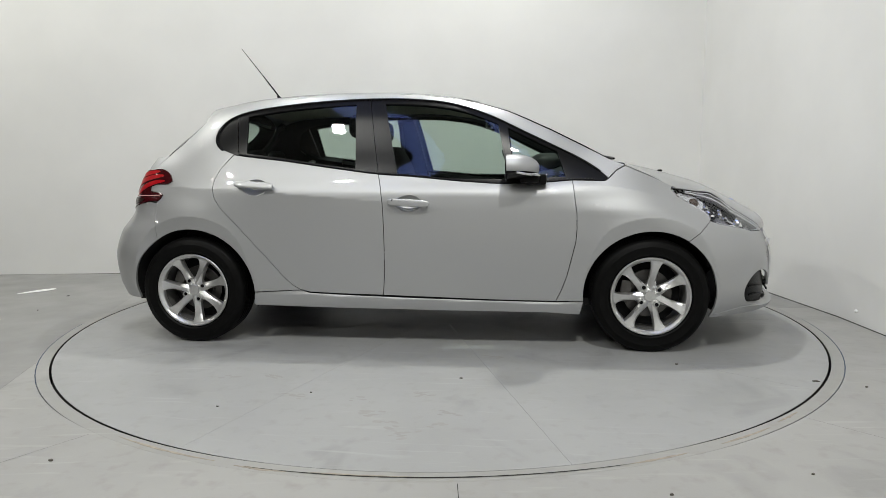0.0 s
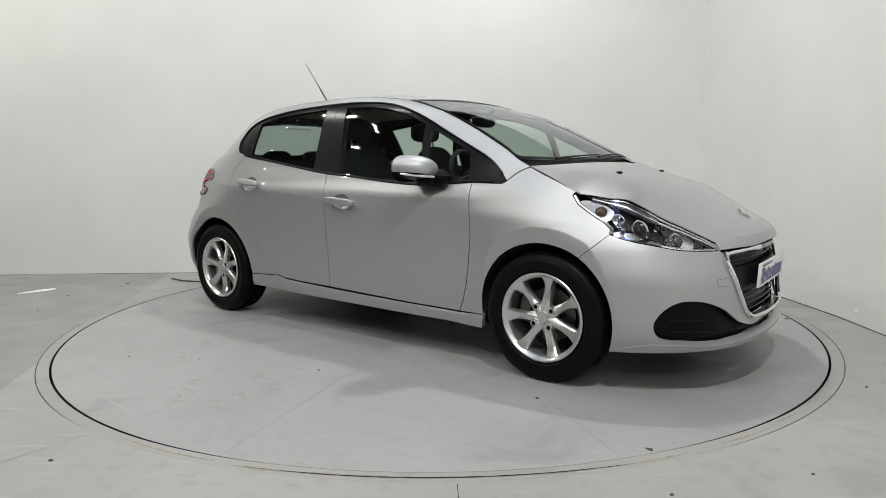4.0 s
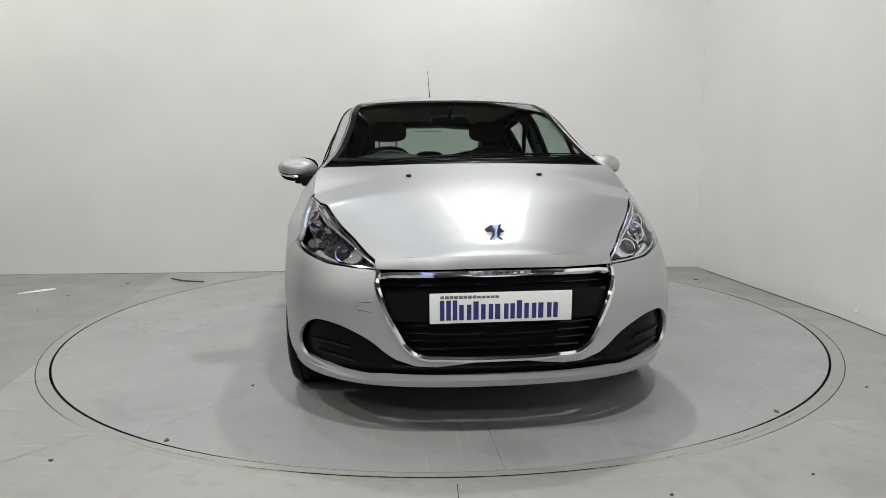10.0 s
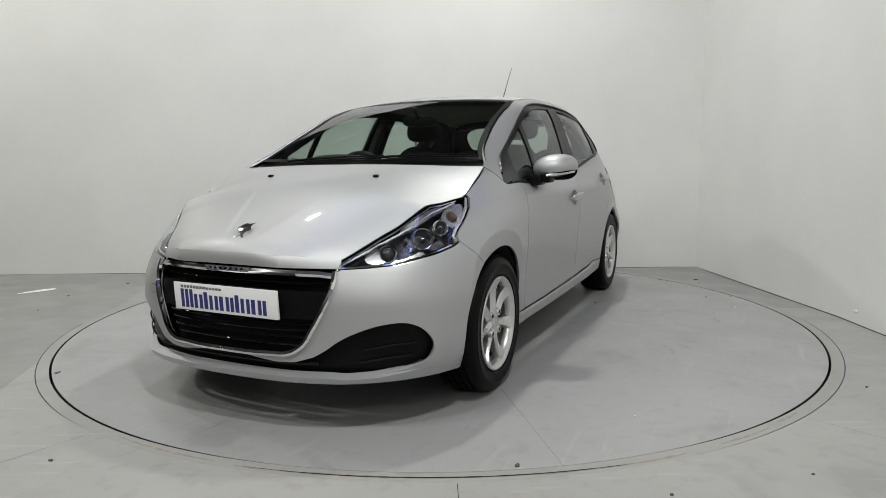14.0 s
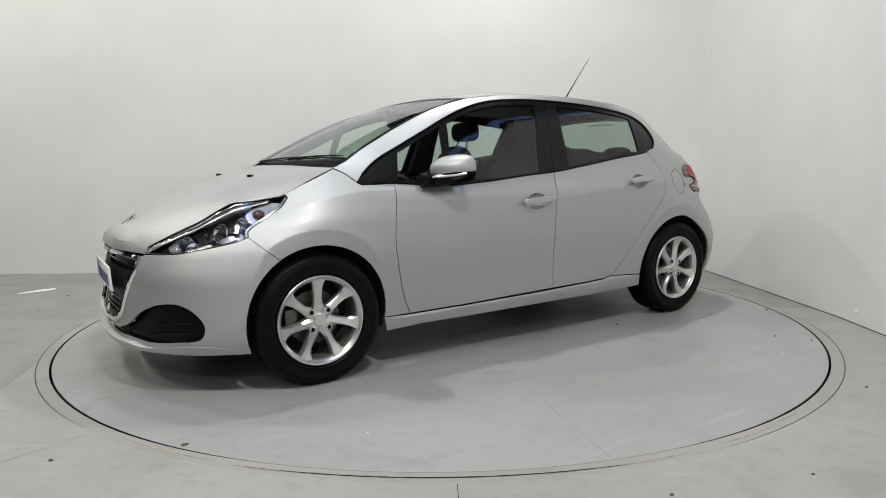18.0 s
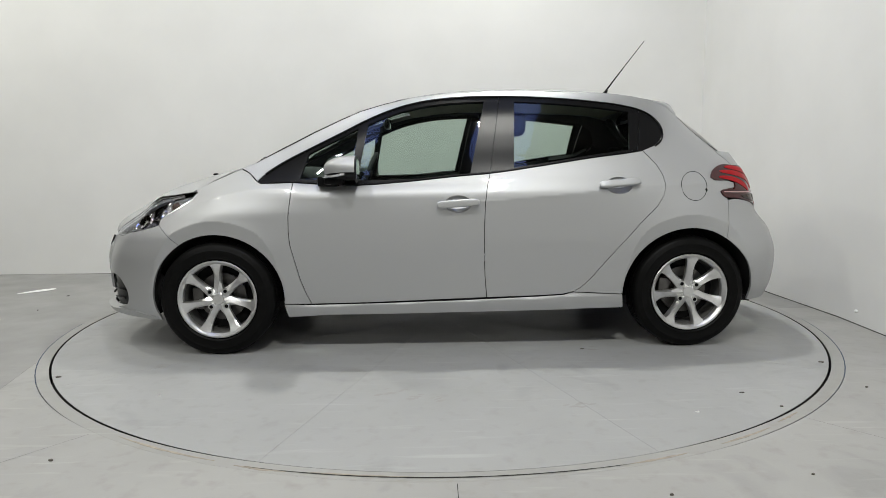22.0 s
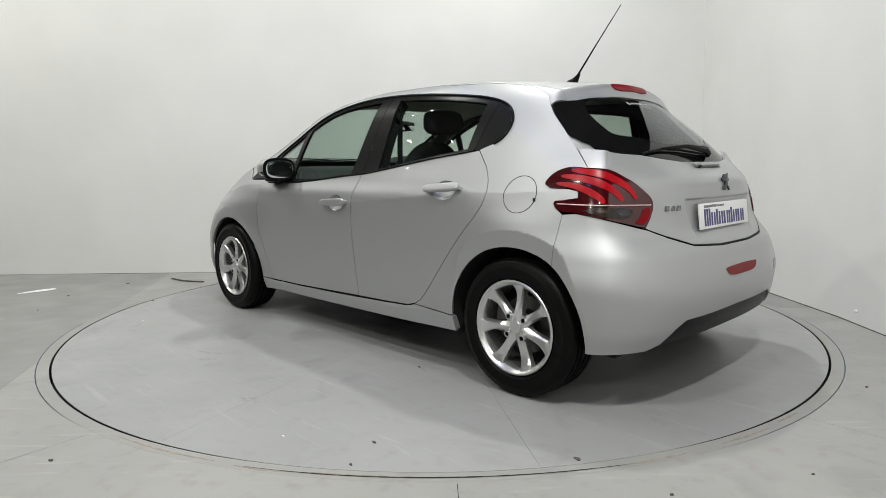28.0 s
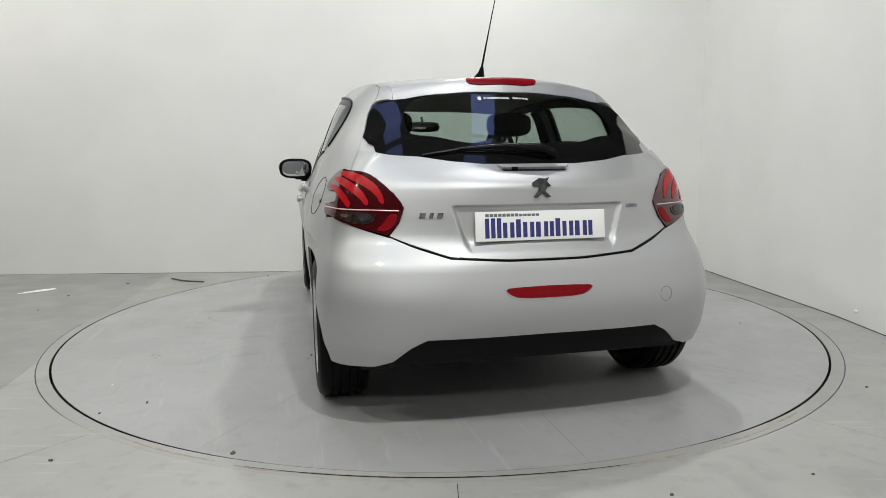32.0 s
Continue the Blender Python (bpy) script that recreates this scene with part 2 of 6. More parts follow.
station(-0.2, 0.85, .075, .05, .032, .028, .017, .004, .0, .005, .042, .076, .112, .15, .195, .258, .36)
station(-0.9, 0.856, .07, .045, .028, .02, .010, .0, .0, .004, .029, .062, .10, .145, .20, .29, .42)
station(-1.12, 0.862, .06, .04, .02, .01, .004, .0, .004, .018, .046, .078, .125, .185, .265, .39, .52)
station(-1.27, 0.866, .05, .03, .015, .005, .0, .0, .012, .045, .075, .108, .155, .225, .335, .46, .58)
station(-1.5, 0.858, .08, .05, .03, .01, .0, .026, .056, .082, .11, .157, .25, .37, .5, .6, .7)
station(-1.84, 0.685, .10, .07, .04, .015, .0, .036, .12, .15, .18, .235, .34, .46, .58, .7, .8)
station(-1.925, 0.28, .11, .09, .06, .03, .0, .028, .092, .102, .115, .205, .3, .4, .5, .6, .7)
station(-1.93, 0.0, .11, .09, .06, .03, .0, .028, .087, .094, .10, .21, .3, .4, .5, .6, .7)
_fs = [curve(*zip(ZK, d)) for _, d in STATIONS]
_ss = np.array([s for s, _ in STATIONS])


def inset_raw(s, z):
    s = np.asarray(s, float)
    a = np.where(s > LENGTH, 2 * LENGTH - s, np.abs(s))
    v = np.stack([f(z) for f in _fs], -1)
    # smooth blend between the stations on either side
    i = np.clip(np.searchsorted(_ss, a) - 1, 0, len(_ss) - 2)
    h = np.diff(_ss)
    sl = np.diff(v, axis=-1) / h
    m = np.zeros_like(v)
    m[..., 1:-1] = (sl[..., :-1] * h[1:] + sl[..., 1:] * h[:-1]) / (h[1:] + h[:-1]) * 0.8
    k = np.arange(len(a))
    t, H = (a - _ss[i]) / h[i], h[i]
    t = np.clip(t, 0, 1)
    return ((2 * t**3 - 3 * t**2 + 1) * v[k, i] + (t**3 - 2 * t**2 + t) * H * m[k, i] + (3 * t**2 - 2 * t**3) * v[k, i + 1]
            + (t**3 - t**2) * H * m[k, i + 1])


def _even(s, z):
    """The inset, evened out along the body."""
    return sum(w * inset_raw(np.abs(s + o), z) for o, w in ((-0.13, 0.11), (-0.065, 0.24), (0.0, 0.30), (0.065, 0.24), (0.13, 0.11)))


GS, GZ = 0.02, 0.02
_s0, _z0 = -0.2, 0.04
_ns, _nz = int((LENGTH + 0.4) / GS) + 2, 74
_gs, _gz = np.meshgrid(_s0 + GS * np.arange(_ns), _z0 + GZ * np.arange(_nz), indexing="ij")
_grid = _even(np.where(_gs > LENGTH, 2 * LENGTH - _gs, np.abs(_gs)).ravel(), _gz.ravel()).reshape(_ns, _nz)


def inset(s, z):
    """The inset from a table, with a cubic between its entries."""
    s = np.asarray(s, float)
    s = np.where(s > LENGTH, 2 * LENGTH - s, np.abs(s))
    u, v = (s - _s0) / GS, (np.asarray(z, float) - _z0) / GZ
    i, j = np.clip(u.astype(int), 1, _ns - 3), np.clip(v.astype(int), 1, _nz - 3)
    u, v = u - i, v - j

    def weights(t):
        return (-0.5 * t + t * t - 0.5 * t**3, 1 - 2.5 * t * t + 1.5 * t**3, 0.5 * t + 2 * t * t - 1.5 * t**3, -0.5 * t * t + 0.5 * t**3)
    wu, wv = weights(u), weights(v)
    return sum(wu[a] * wv[b] * _grid[i + a - 1, j + b - 1] for a in range(4) for b in range(4))


SHOULDERS = [(curve((-1.5, 0.89), (-1.36, 0.888), (-1.2, 0.882), (-1.0, 0.876), (-0.8, 0.860), (-0.6, 0.842), (-0.2, 0.81), (0.3, 0.785)), -1.47, 0.25, 0.15, 0.6, 0.005),
             (curve((0.5, 0.87), (0.8, 0.885), (1.0, 0.882), (1.15, 0.862), (1.3, 0.825), (1.5, 0.78)), 0.55, 1.42, 0.35, 0.2, 0.007)]


def skin(uv):
    """The wrap-round surface: (arc length, height) to space."""
    s, z = uv[:, 0], uv[:, 1]
    p, n = plan(s)
    d = inset(s, z)
    flank = np.clip((np.abs(p[:, 1]) - 0.6) / 0.1, 0, 1)
    # flat bands round the wheel openings, widest at the top
    for cx, cz, r in ((1.249, 0.30, 0.348), (-1.283, 0.292, 0.362)):
        dx, dz = p[:, 0] - cx, z - cz
        q = np.hypot(dx, dz)
        wide_ = 0.012 + 0.060 * np.clip((dz / np.maximum(q, 1e-6) - 0.45) / 0.4, 0, 1)
        k = np.clip(1 - (q - r) / wide_, 0, 1)
        full = (wide_ - 0.012) / 0.060
        ridge = np.where(q > r + wide_, np.exp(-np.clip(q - r - wide_, 0, 1) / 0.05), 1.0)
        d = d + ((0.004 + 0.014 * full) * k - 0.006 * full * ridge) * flank
    # the shoulder line below the windows, and the fold over the front wheel
    for line, x0, x1, f0, f1, h in SHOULDERS:
        k = np.clip((p[:, 0] - x0) / f0, 0, 1) * np.clip((x1 - p[:, 0]) / f1, 0, 1)
        d = d - h * k * k * (3 - 2 * k) * np.exp(-np.abs(z - line(p[:, 0])) / 0.045) * flank
    return np.column_stack([p - n * d[:, None], z])


def S(x, y=None):
    """Arc length of a place on the left side (by x alone) or at a corner (by x and y)."""
    if y is None:
        y = 0.85
    return arc_at(x, y)


def side(*pts):
    """Outline from (x, z) on the side or (x, y, z) anywhere."""
    return [(S(*p[:-1]), p[-1]) for p in pts]


# top skin: centre line, and the rail on either side
_bonnet = natural(np.array([-2.03, -2.021, -2.005, -1.985, -1.93, -1.85, -1.7, -1.42, -1.12, -1.0]), np.array([[0.585], [0.638], [0.680], [0.702], [0.737], [0.778], [0.853], [0.950], [1.020], [1.042]]))
_cabin = natural(np.array([-1.25, -1.12, -0.866, -0.5, -0.2, 0.265, 0.8, 1.4]), np.array([[0.945], [1.018], [1.160], [1.325], [1.408], [1.450], [1.438], [1.372]]))


def ZC(x):
    """Height of the centre line: bonnet, then windscreen and roof."""
    q = -np.asarray(x, float)
    return np.where(q < -1.12, _bonnet(q)[..., 0], _cabin(q)[..., 0])


YR = curve((2.02, 0.40), (1.93, 0.43), (1.9, 0.45), (1.8, 0.555), (1.66, 0.65), (1.53, 0.69), (1.39, 0.709), (1.107, 0.708), (1.0, 0.69), (0.74, 0.615),
           (0.5, 0.578), (0.23, 0.541), (-0.2, 0.552), (-0.9, 0.55), (-1.1, 0.53), (-1.25, 0.505), (-1.4, 0.47))
ZR = curve((2.02, 0.53), (1.93, 0.625), (1.9, 0.645), (1.8, 0.728), (1.66, 0.798), (1.53, 0.842), (1.39, 0.866), (1.107, 0.993), (1.0, 1.035), (0.74, 1.185),
           (0.5, 1.295), (0.23, 1.366), (-0.2, 1.42), (-0.9, 1.402), (-1.1, 1.385), (-1.25, 1.35), (-1.4, 1.325))
PW = curve((2.02, 2.6), (1.4, 2.8), (1.1, 2.2), (0.5, 2.0), (-0.2, 2.4), (-1.4, 2.4))


_fy, _fx = zip((0, 2.022), (0.06, 2.0219), (0.12, 2.021), (0.18, 2.0186), (0.24, 2.0114), (0.3, 1.9907), (0.35, 1.9661), (0.4, 1.9409), (0.43, 1.9266), (0.46, 1.911))


def top(uv):
    """The top surface: (x, y) to space."""
    x, y = uv[:, 0], uv[:, 1]
    w = np.abs(y) / YR(x)
    zc, zr = ZC(x), ZR(x)
    z = zr + (zc - zr) * (1 - w**PW(x))
    # the raised middle of the bonnet
    half = 0.062 + 0.367 * np.clip(1.98 - x, 0, 0.8)
    rise = 1 / (1 + np.exp(np.clip((np.abs(y) - half) / 0.005, -50, 50)))
    z = z - 0.004 * rise * np.clip((x - 1.5) / 0.35, 0, 1) * np.clip((1.975 - x) / 0.08, 0, 1)
    # the fold along its front edge
    d = np.interp(np.abs(y), _fy, _fx) - x
    fold = np.interp(np.abs(y), (0, 0.2, 0.35), (0.004, 0.012, 0.02)) * np.clip((0.46 - np.abs(y)) / 0.15, 0, 1)
    z = z + fold * np.clip(1 - (d - 0.016) / 0.11, 0, 1) ** 1.5
    return np.column_stack([x, y, z])


ZB = curve((-1.22, 1.395), (-1.33, 1.322), (-1.45, 1.225), (-1.55, 1.145), (-1.65, 1.058), (-1.72, 0.995), (-1.8, 0.92))
ZBR = curve((-1.22, 1.325), (-1.255, 1.297), (-1.35, 1.205), (-1.49, 1.067), (-1.6, 0.955), (-1.8, 0.75))
YBR = curve((-1.22, 0.53), (-1.255, 0.541), (-1.35, 0.585), (-1.49, 0.627), (-1.8, 0.66))


def hatch(uv):
    """The rear window's surface: (x, y) to space."""
    x, y = uv[:, 0], uv[:, 1]
    w = np.abs(y) / YBR(x)
    zc, zr = ZB(x), ZBR(x)
    return np.column_stack([x, y, zr + (zc - zr) * (1 - w**2.4)])


def inside(pts, poly):
    x, y = pts[:, 0][:, None], pts[:, 1][:, None]
    a, b = poly, np.roll(poly, -1, 0)
    with np.errstate(divide="ignore", invalid="ignore"):
        cross = ((a[:, 1] > y) != (b[:, 1] > y)) & (x < (b[:, 0] - a[:, 0]) * (y - a[:, 1]) / (b[:, 1] - a[:, 1]) + a[:, 0])
    return cross.sum(1) % 2 == 1


def dense(poly, step):
    out = []
    for a, b in zip(poly, np.roll(poly, -1, 0)):
        n = max(1, int(np.ceil(np.hypot(*(b - a)) / step)))
        out += [a + (b - a) * k / n for k in range(n)]
    return np.array(out)


def rounded(poly, times=2, sharp=()):
    """Round the corners of an outline but for those in sharp."""
    pts = [(np.array(p, float), i in sharp) for i, p in enumerate(poly)]
    for _ in range(times):
        out = []
        n = len(pts)
        for i in range(n):
            p, s = pts[i]
            if s:
                out.append((p, True))
                continue
            a, b = pts[i - 1][0], pts[(i + 1) % n][0]
            out += [(p + (a - p) * 0.25, False), (p + (b - p) * 0.25, False)]
        pts = out
    return [tuple(p) for p, _ in pts]


def flow(poly, sharp=(), n=5, closed=True):
    """A smooth line through the points of an outline, with corners kept at those in sharp."""
    p = np.array(poly, float)
    k = len(p)
    out = []
    for i in range(k if closed else k - 1):
        a, b = p[i], p[(i + 1) % k]
        c = b - a
        L = np.hypot(*c)

        def tangent(j):
            if j in sharp or (not closed and j in (0, k - 1)):
                return c
            u, v = p[j] - p[j - 1], p[(j + 1) % k] - p[j]
            w = u / max(np.hypot(*u), 1e-9) * np.hypot(*v) + v / max(np.hypot(*v), 1e-9) * np.hypot(*u)
            return w / max(np.hypot(*w), 1e-9) * L
        m0, m1 = tangent(i), tangent((i + 1) % k)
        for q in range(n):
            t = q / n
            out.append(tuple((2 * t**3 - 3 * t**2 + 1) * a + (t**3 - 2 * t**2 + t) * m0 + (3 * t**2 - 2 * t**3) * b + (t**3 - t**2) * m1))
    return out if closed else out + [tuple(p[-1])]


def shrink(poly, gap):
    """Move an outline inward by a gap."""
    a = np.array(poly, float)
    area = np.sum(a[:, 0] * np.roll(a[:, 1], -1) - np.roll(a[:, 0], -1) * a[:, 1])
    d = np.roll(a, -1, 0) - a
    d /= np.maximum(np.hypot(d[:, 0], d[:, 1])[:, None], 1e-9)
    n = np.column_stack([-d[:, 1], d[:, 0]]) * np.sign(area)
    m = n + np.roll(n, 1, 0)
    m /= np.maximum((m * n).sum(1)[:, None], 0.5)
    return a + m * gap


from mathutils.geometry import delaunay_2d_cdt


def sheet(name, surf, poly, material, parent, label="", holes=(), gap=0.002, depth=0.012, step=0.0135, off=0.0, mirror=False, back=False):
    """A panel cut out of a surface by an outline, with turned-in edges."""
    poly = shrink(dense(np.array(poly, float), step), gap)
    hol = [shrink(dense(np.array(h, float), step), -gap) for h in holes]
    lo, hi = poly.min(0), poly.max(0)
    gx, gy = np.meshgrid(np.arange(lo[0], hi[0], step), np.arange(lo[1], hi[1], step * 0.866))
    gx = gx + (np.arange(gx.shape[0]) % 2)[:, None] * step / 2
    g = np.column_stack([gx.ravel(), gy.ravel()])
    loops = [poly] + hol
    keep = inside(g, poly)
    for h in hol:
        keep &= ~inside(g, h)
    edge = np.concatenate(loops)
    g = g[keep]
    if len(g):
        dist = np.min(np.hypot(g[:, None, 0] - edge[None, :, 0], g[:, None, 1] - edge[None, :, 1]), 1)
        g = g[dist > step * 0.45]
    vs = [Vector(p) for p in np.concatenate([edge, g])]
    ed, base = [], 0
    for l in loops:
        ed += [(base + i, base + (i + 1) % len(l)) for i in range(len(l))]
        base += len(l)
    v2, e2, f2, _, _, _ = delaunay_2d_cdt(vs, ed, [], 0, 1e-6)
    v2 = np.array([tuple(v) for v in v2])
    f2 = np.array([f for f in f2 if len(f) == 3])
    cen = v2[f2].mean(1)
    ok = inside(cen, poly)
    for h in hol:
        ok &= ~inside(cen, h)
    f2 = f2[ok]
    P = surf(v2)
    e = 0.002
    du = surf(v2 + [e, 0]) - surf(v2 - [e, 0])
    dv = surf(v2 + [0, e]) - surf(v2 - [0, e])
    N = np.cross(du, dv)
    N /= np.maximum(np.linalg.norm(N, axis=1), 1e-12)[:, None]
    P = P + N * off
    a, b, c = P[f2[:, 0]], P[f2[:, 1]], P[f2[:, 2]]
    wrong = (np.cross(b - a, c - a) * N[f2[:, 0]]).sum(1) < 0
    f2[wrong] = f2[wrong][:, ::-1]
    verts, norms, faces = [P], [N], [tuple(f) for f in f2]
    count = len(P)
    if depth:
        use = {}
        for f in f2:
            for i in range(3):
                k = (f[i], f[(i + 1) % 3])
                use[k] = 1
        rim = [k for k in use if (k[1], k[0]) not in use]
        ids = sorted({i for k in rim for i in k})
        pos = {i: n for n, i in enumerate(ids)}
        tn = np.zeros((len(ids), 3))
        for i, j in rim:
            t = np.cross(P[j] - P[i], N[i])
            t /= max(np.linalg.norm(t), 1e-9)
            tn[pos[i]] += t
            tn[pos[j]] += t
        tn /= np.maximum(np.linalg.norm(tn, axis=1), 1e-9)[:, None]
        up, dn = P[ids], P[ids] - N[ids] * depth
        verts += [up, dn]
        norms += [tn, tn]
        k = len(ids)
        faces += [(count + pos[j], count + pos[i], count + k + pos[i], count + k + pos[j]) for i, j in rim]
        if back:
            b0 = count + 2 * k
            verts += [P - N * depth]
            norms += [-N]
            faces += [tuple(b0 + i for i in f[::-1]) for f in f2]
    V, NN = np.concatenate(verts), np.concatenate(norms)
    if mirror:
        V, NN = V * [1, -1, 1], NN * [1, -1, 1]
        faces = [f[::-1] for f in faces]
    me = bpy.data.meshes.new(name)
    me.from_pydata(V.tolist(), [], faces)
    me.polygons.foreach_set("use_smooth", [True] * len(faces))
    me.update()
    me.normals_split_custom_set_from_vertices(NN.tolist())
    return link(name, me, material, parent, label)


def both(name, surf, poly, material, parents, label="", **k):
    """The same panel on the left and on the right side."""
    pl, pr = parents if isinstance(parents, tuple) else (parents, parents)
    return sheet(name, surf, poly, material, pl, label, **k), sheet(name, surf, poly, material, pr, label, mirror=True, **k)


# ---- the bay: floor, frame of the turntable, walls, ceiling ----
def painted_concrete(name, base, dark, scuff, patch=None):
    """Grey floor paint: broad cloudy wear, fine speckle, brownish scuffs and dull patches."""
    m = bpy.data.materials.new(name)
    m.use_nodes = True
    nt = m.node_tree
    b = nt.nodes["Principled BSDF"]
    tc = nt.nodes.new("ShaderNodeTexCoord")

    def noise_node(scale, detail, distort=0.0):
        n = nt.nodes.new("ShaderNodeTexNoise")
        n.inputs["Scale"].default_value, n.inputs["Detail"].default_value, n.inputs["Distortion"].default_value = scale, detail, distort
        nt.links.new(tc.outputs["Object"], n.inputs["Vector"])
        return n

    def ramp(src, lo, hi):
        r = nt.nodes.new("ShaderNodeMapRange")
        r.inputs["From Min"].default_value, r.inputs["From Max"].default_value = lo, hi
        nt.links.new(src.outputs["Fac"], r.inputs["Value"])
        return r

    def mixed(fac, a, c):
        x = nt.nodes.new("ShaderNodeMix")
        x.data_type = "RGBA"
        nt.links.new(fac, x.inputs["Factor"])
        for sock, v in ((x.inputs["A"], a), (x.inputs["B"], c)):
            if isinstance(v, tuple):
                sock.default_value = (*v, 1)
            else:
                nt.links.new(v, sock)
        return x.outputs["Result"]

    # darker blots, pale drag marks and brown smears
    blot = ramp(noise_node(2.6, 5, 0.8), 0.60, 0.70)
    streak = nt.nodes.new("ShaderNodeMapping")
    streak.inputs["Scale"].default_value = (1.3, 14.0, 1.0)
    streak.inputs["Rotation"].default_value = (0, 0, 0.5)
    nt.links.new(tc.outputs["Object"], streak.inputs["Vector"])
    sn = noise_node(2.0, 7, 0.6)
    nt.links.new(streak.outputs["Vector"], sn.inputs["Vector"])
    drag = ramp(sn, 0.60, 0.76)
    broad = ramp(noise_node(0.9, 6, 0.4), 0.35, 0.7)
    fine = ramp(noise_node(14, 10), 0.55, 0.8)
    c1 = mixed(broad.outputs["Result"], base, dark)
    half = nt.nodes.new("ShaderNodeMath")
    half.operation = "MULTIPLY"
    half.inputs[1].default_value = 0.5
    nt.links.new(fine.outputs["Result"], half.inputs[0])
    c2 = mixed(half.outputs[0], c1, scuff)
    for r_, k_, col in ((blot, 0.5, tuple(v * 0.78 for v in dark)), (drag, 0.45, tuple(min(1.0, v * 1.28) for v in base))):
        h_ = nt.nodes.new("ShaderNodeMath")
        h_.operation = "MULTIPLY"
        h_.inputs[1].default_value = k_
        nt.links.new(r_.outputs["Result"], h_.inputs[0])
        c2 = mixed(h_.outputs[0], c2, col)
    if patch:
        # two areas behind joints, mixed towards a darker grey
        sep = nt.nodes.new("ShaderNodeSeparateXYZ")
        nt.links.new(tc.outputs["Object"], sep.inputs[0])

        def op(kind, a, c):
            n = nt.nodes.new("ShaderNodeMath")
            n.operation = kind
            for sock, v in zip(n.inputs, (a, c)):
                if isinstance(v, float):
                    sock.default_value = v
                else:
                    nt.links.new(v, sock)
            return n.outputs[0]
        lean = op("ADD", sep.outputs["X"], op("MULTIPLY", sep.outputs["Y"], 0.2))
        west = op("LESS_THAN", lean, -2.305)
        east = op("MULTIPLY", op("GREATER_THAN", sep.outputs["X"], 1.6), op("GREATER_THAN", sep.outputs["Y"], 0.125))
        c2 = mixed(op("MULTIPLY", op("MAXIMUM", west, east), 0.58), c2, patch)
    speck = ramp(noise_node(160, 3), 0.72, 0.8)
    half2 = nt.nodes.new("ShaderNodeMath")
    half2.operation = "MULTIPLY"
    half2.inputs[1].default_value = 0.55
    nt.links.new(speck.outputs["Result"], half2.inputs[0])
    c3 = mixed(half2.outputs[0], c2, (0.12, 0.11, 0.1))
    nt.links.new(c3, b.inputs["Base Color"])
    rr = ramp(noise_node(3, 6), 0.3, 0.7)
    rr.inputs["To Min"].default_value, rr.inputs["To Max"].default_value = 0.32, 0.5
    nt.links.new(rr.outputs["Result"], b.inputs["Roughness"])
    bp = nt.nodes.new("ShaderNodeBump")
    bp.inputs["Strength"].default_value, bp.inputs["Distance"].default_value = 0.12, 0.002
    nt.links.new(noise_node(90, 6).outputs["Fac"], bp.inputs["Height"])
    nt.links.new(bp.outputs["Normal"], b.inputs["Normal"])
    return m


FLOORMAT = painted_concrete("floor_paint", (0.33, 0.327, 0.314), (0.272, 0.27, 0.261), (0.21, 0.195, 0.175), (0.21, 0.21, 0.205))
TABLEMAT = painted_concrete("turntable_paint", (0.325, 0.328, 0.326), (0.286, 0.289, 0.286), (0.24, 0.234, 0.22))
FRAMEMAT = painted_concrete("frame_paint", (0.308, 0.306, 0.292), (0.264, 0.262, 0.25), (0.245, 0.22, 0.185))
WALLMAT = mat("white_wall_paint", (0.745, 0.745, 0.732), rough=0.6, vary=0.04, scale=1.6, bump=0.12, bscale=90)
CEILMAT = mat("hall_ceiling", (0.22, 0.215, 0.20), rough=0.8, vary=0.15, scale=2)
HALLMAT = mat("hall_wall", (0.16, 0.16, 0.165), rough=0.8, vary=0.12, scale=1.0)
GROOVE = mat("groove_dark", (0.012, 0.011, 0.010), rough=0.9)
STAIN = mat("rust_stain", (0.31, 0.275, 0.23), rough=0.8, vary=0.3, scale=30)
JOINT = mat("filled_joint", (0.20, 0.195, 0.185), rough=0.8, vary=0.3, scale=15)
CRUMB = mat("dirt_crumb", (0.09, 0.08, 0.07), rough=0.9)
SMEAR = mat("dusty_smear", (0.325, 0.322, 0.308), rough=0.7, vary=0.06, scale=40)
PAPER = mat("white_paper", (0.85, 0.85, 0.84), rough=0.6)

SKYLIGHT = mat("blue_daylight", (0.30, 0.40, 0.95), rough=0.5, emit=1.5)
LAMPGLOW = mat("lamp_glow", (1.0, 0.98, 0.93), rough=0.5, emit=55.0)
R_TABLE, R_GAP, R_FRAME = 2.255, 2.267, 2.322
BACK_Y, DIP = 2.28, -0.078
BAY_TOP = 2.8


def floor_z(x, y):
    """The floor falls gently towards the back wall."""
    return DIP * min(1.0, max(0.0, (y + 0.2) / (BACK_Y + 0.2)))


def ring_sheet(bm, r0, r1, z, n=160, skirt=0.0):
    a = [bm.verts.new((r0 * math.cos(2 * math.pi * i / n), r0 * math.sin(2 * math.pi * i / n), z)) for i in range(n)]
    b = [bm.verts.new((r1 * math.cos(2 * math.pi * i / n), r1 * math.sin(2 * math.pi * i / n), z)) for i in range(n)]
    for i in range(n):
        j = (i + 1) % n
        bm.faces.new((a[i], b[i], b[j], a[j]))
    if skirt:
        for ring, flip in ((a, False), (b, True)):
            low = [bm.verts.new(v.co - Vector((0, 0, skirt))) for v in ring]
            for i in range(n):
                j = (i + 1) % n
                f = (ring[i], ring[j], low[j], low[i])
                bm.faces.new(f if not flip else f[::-1])


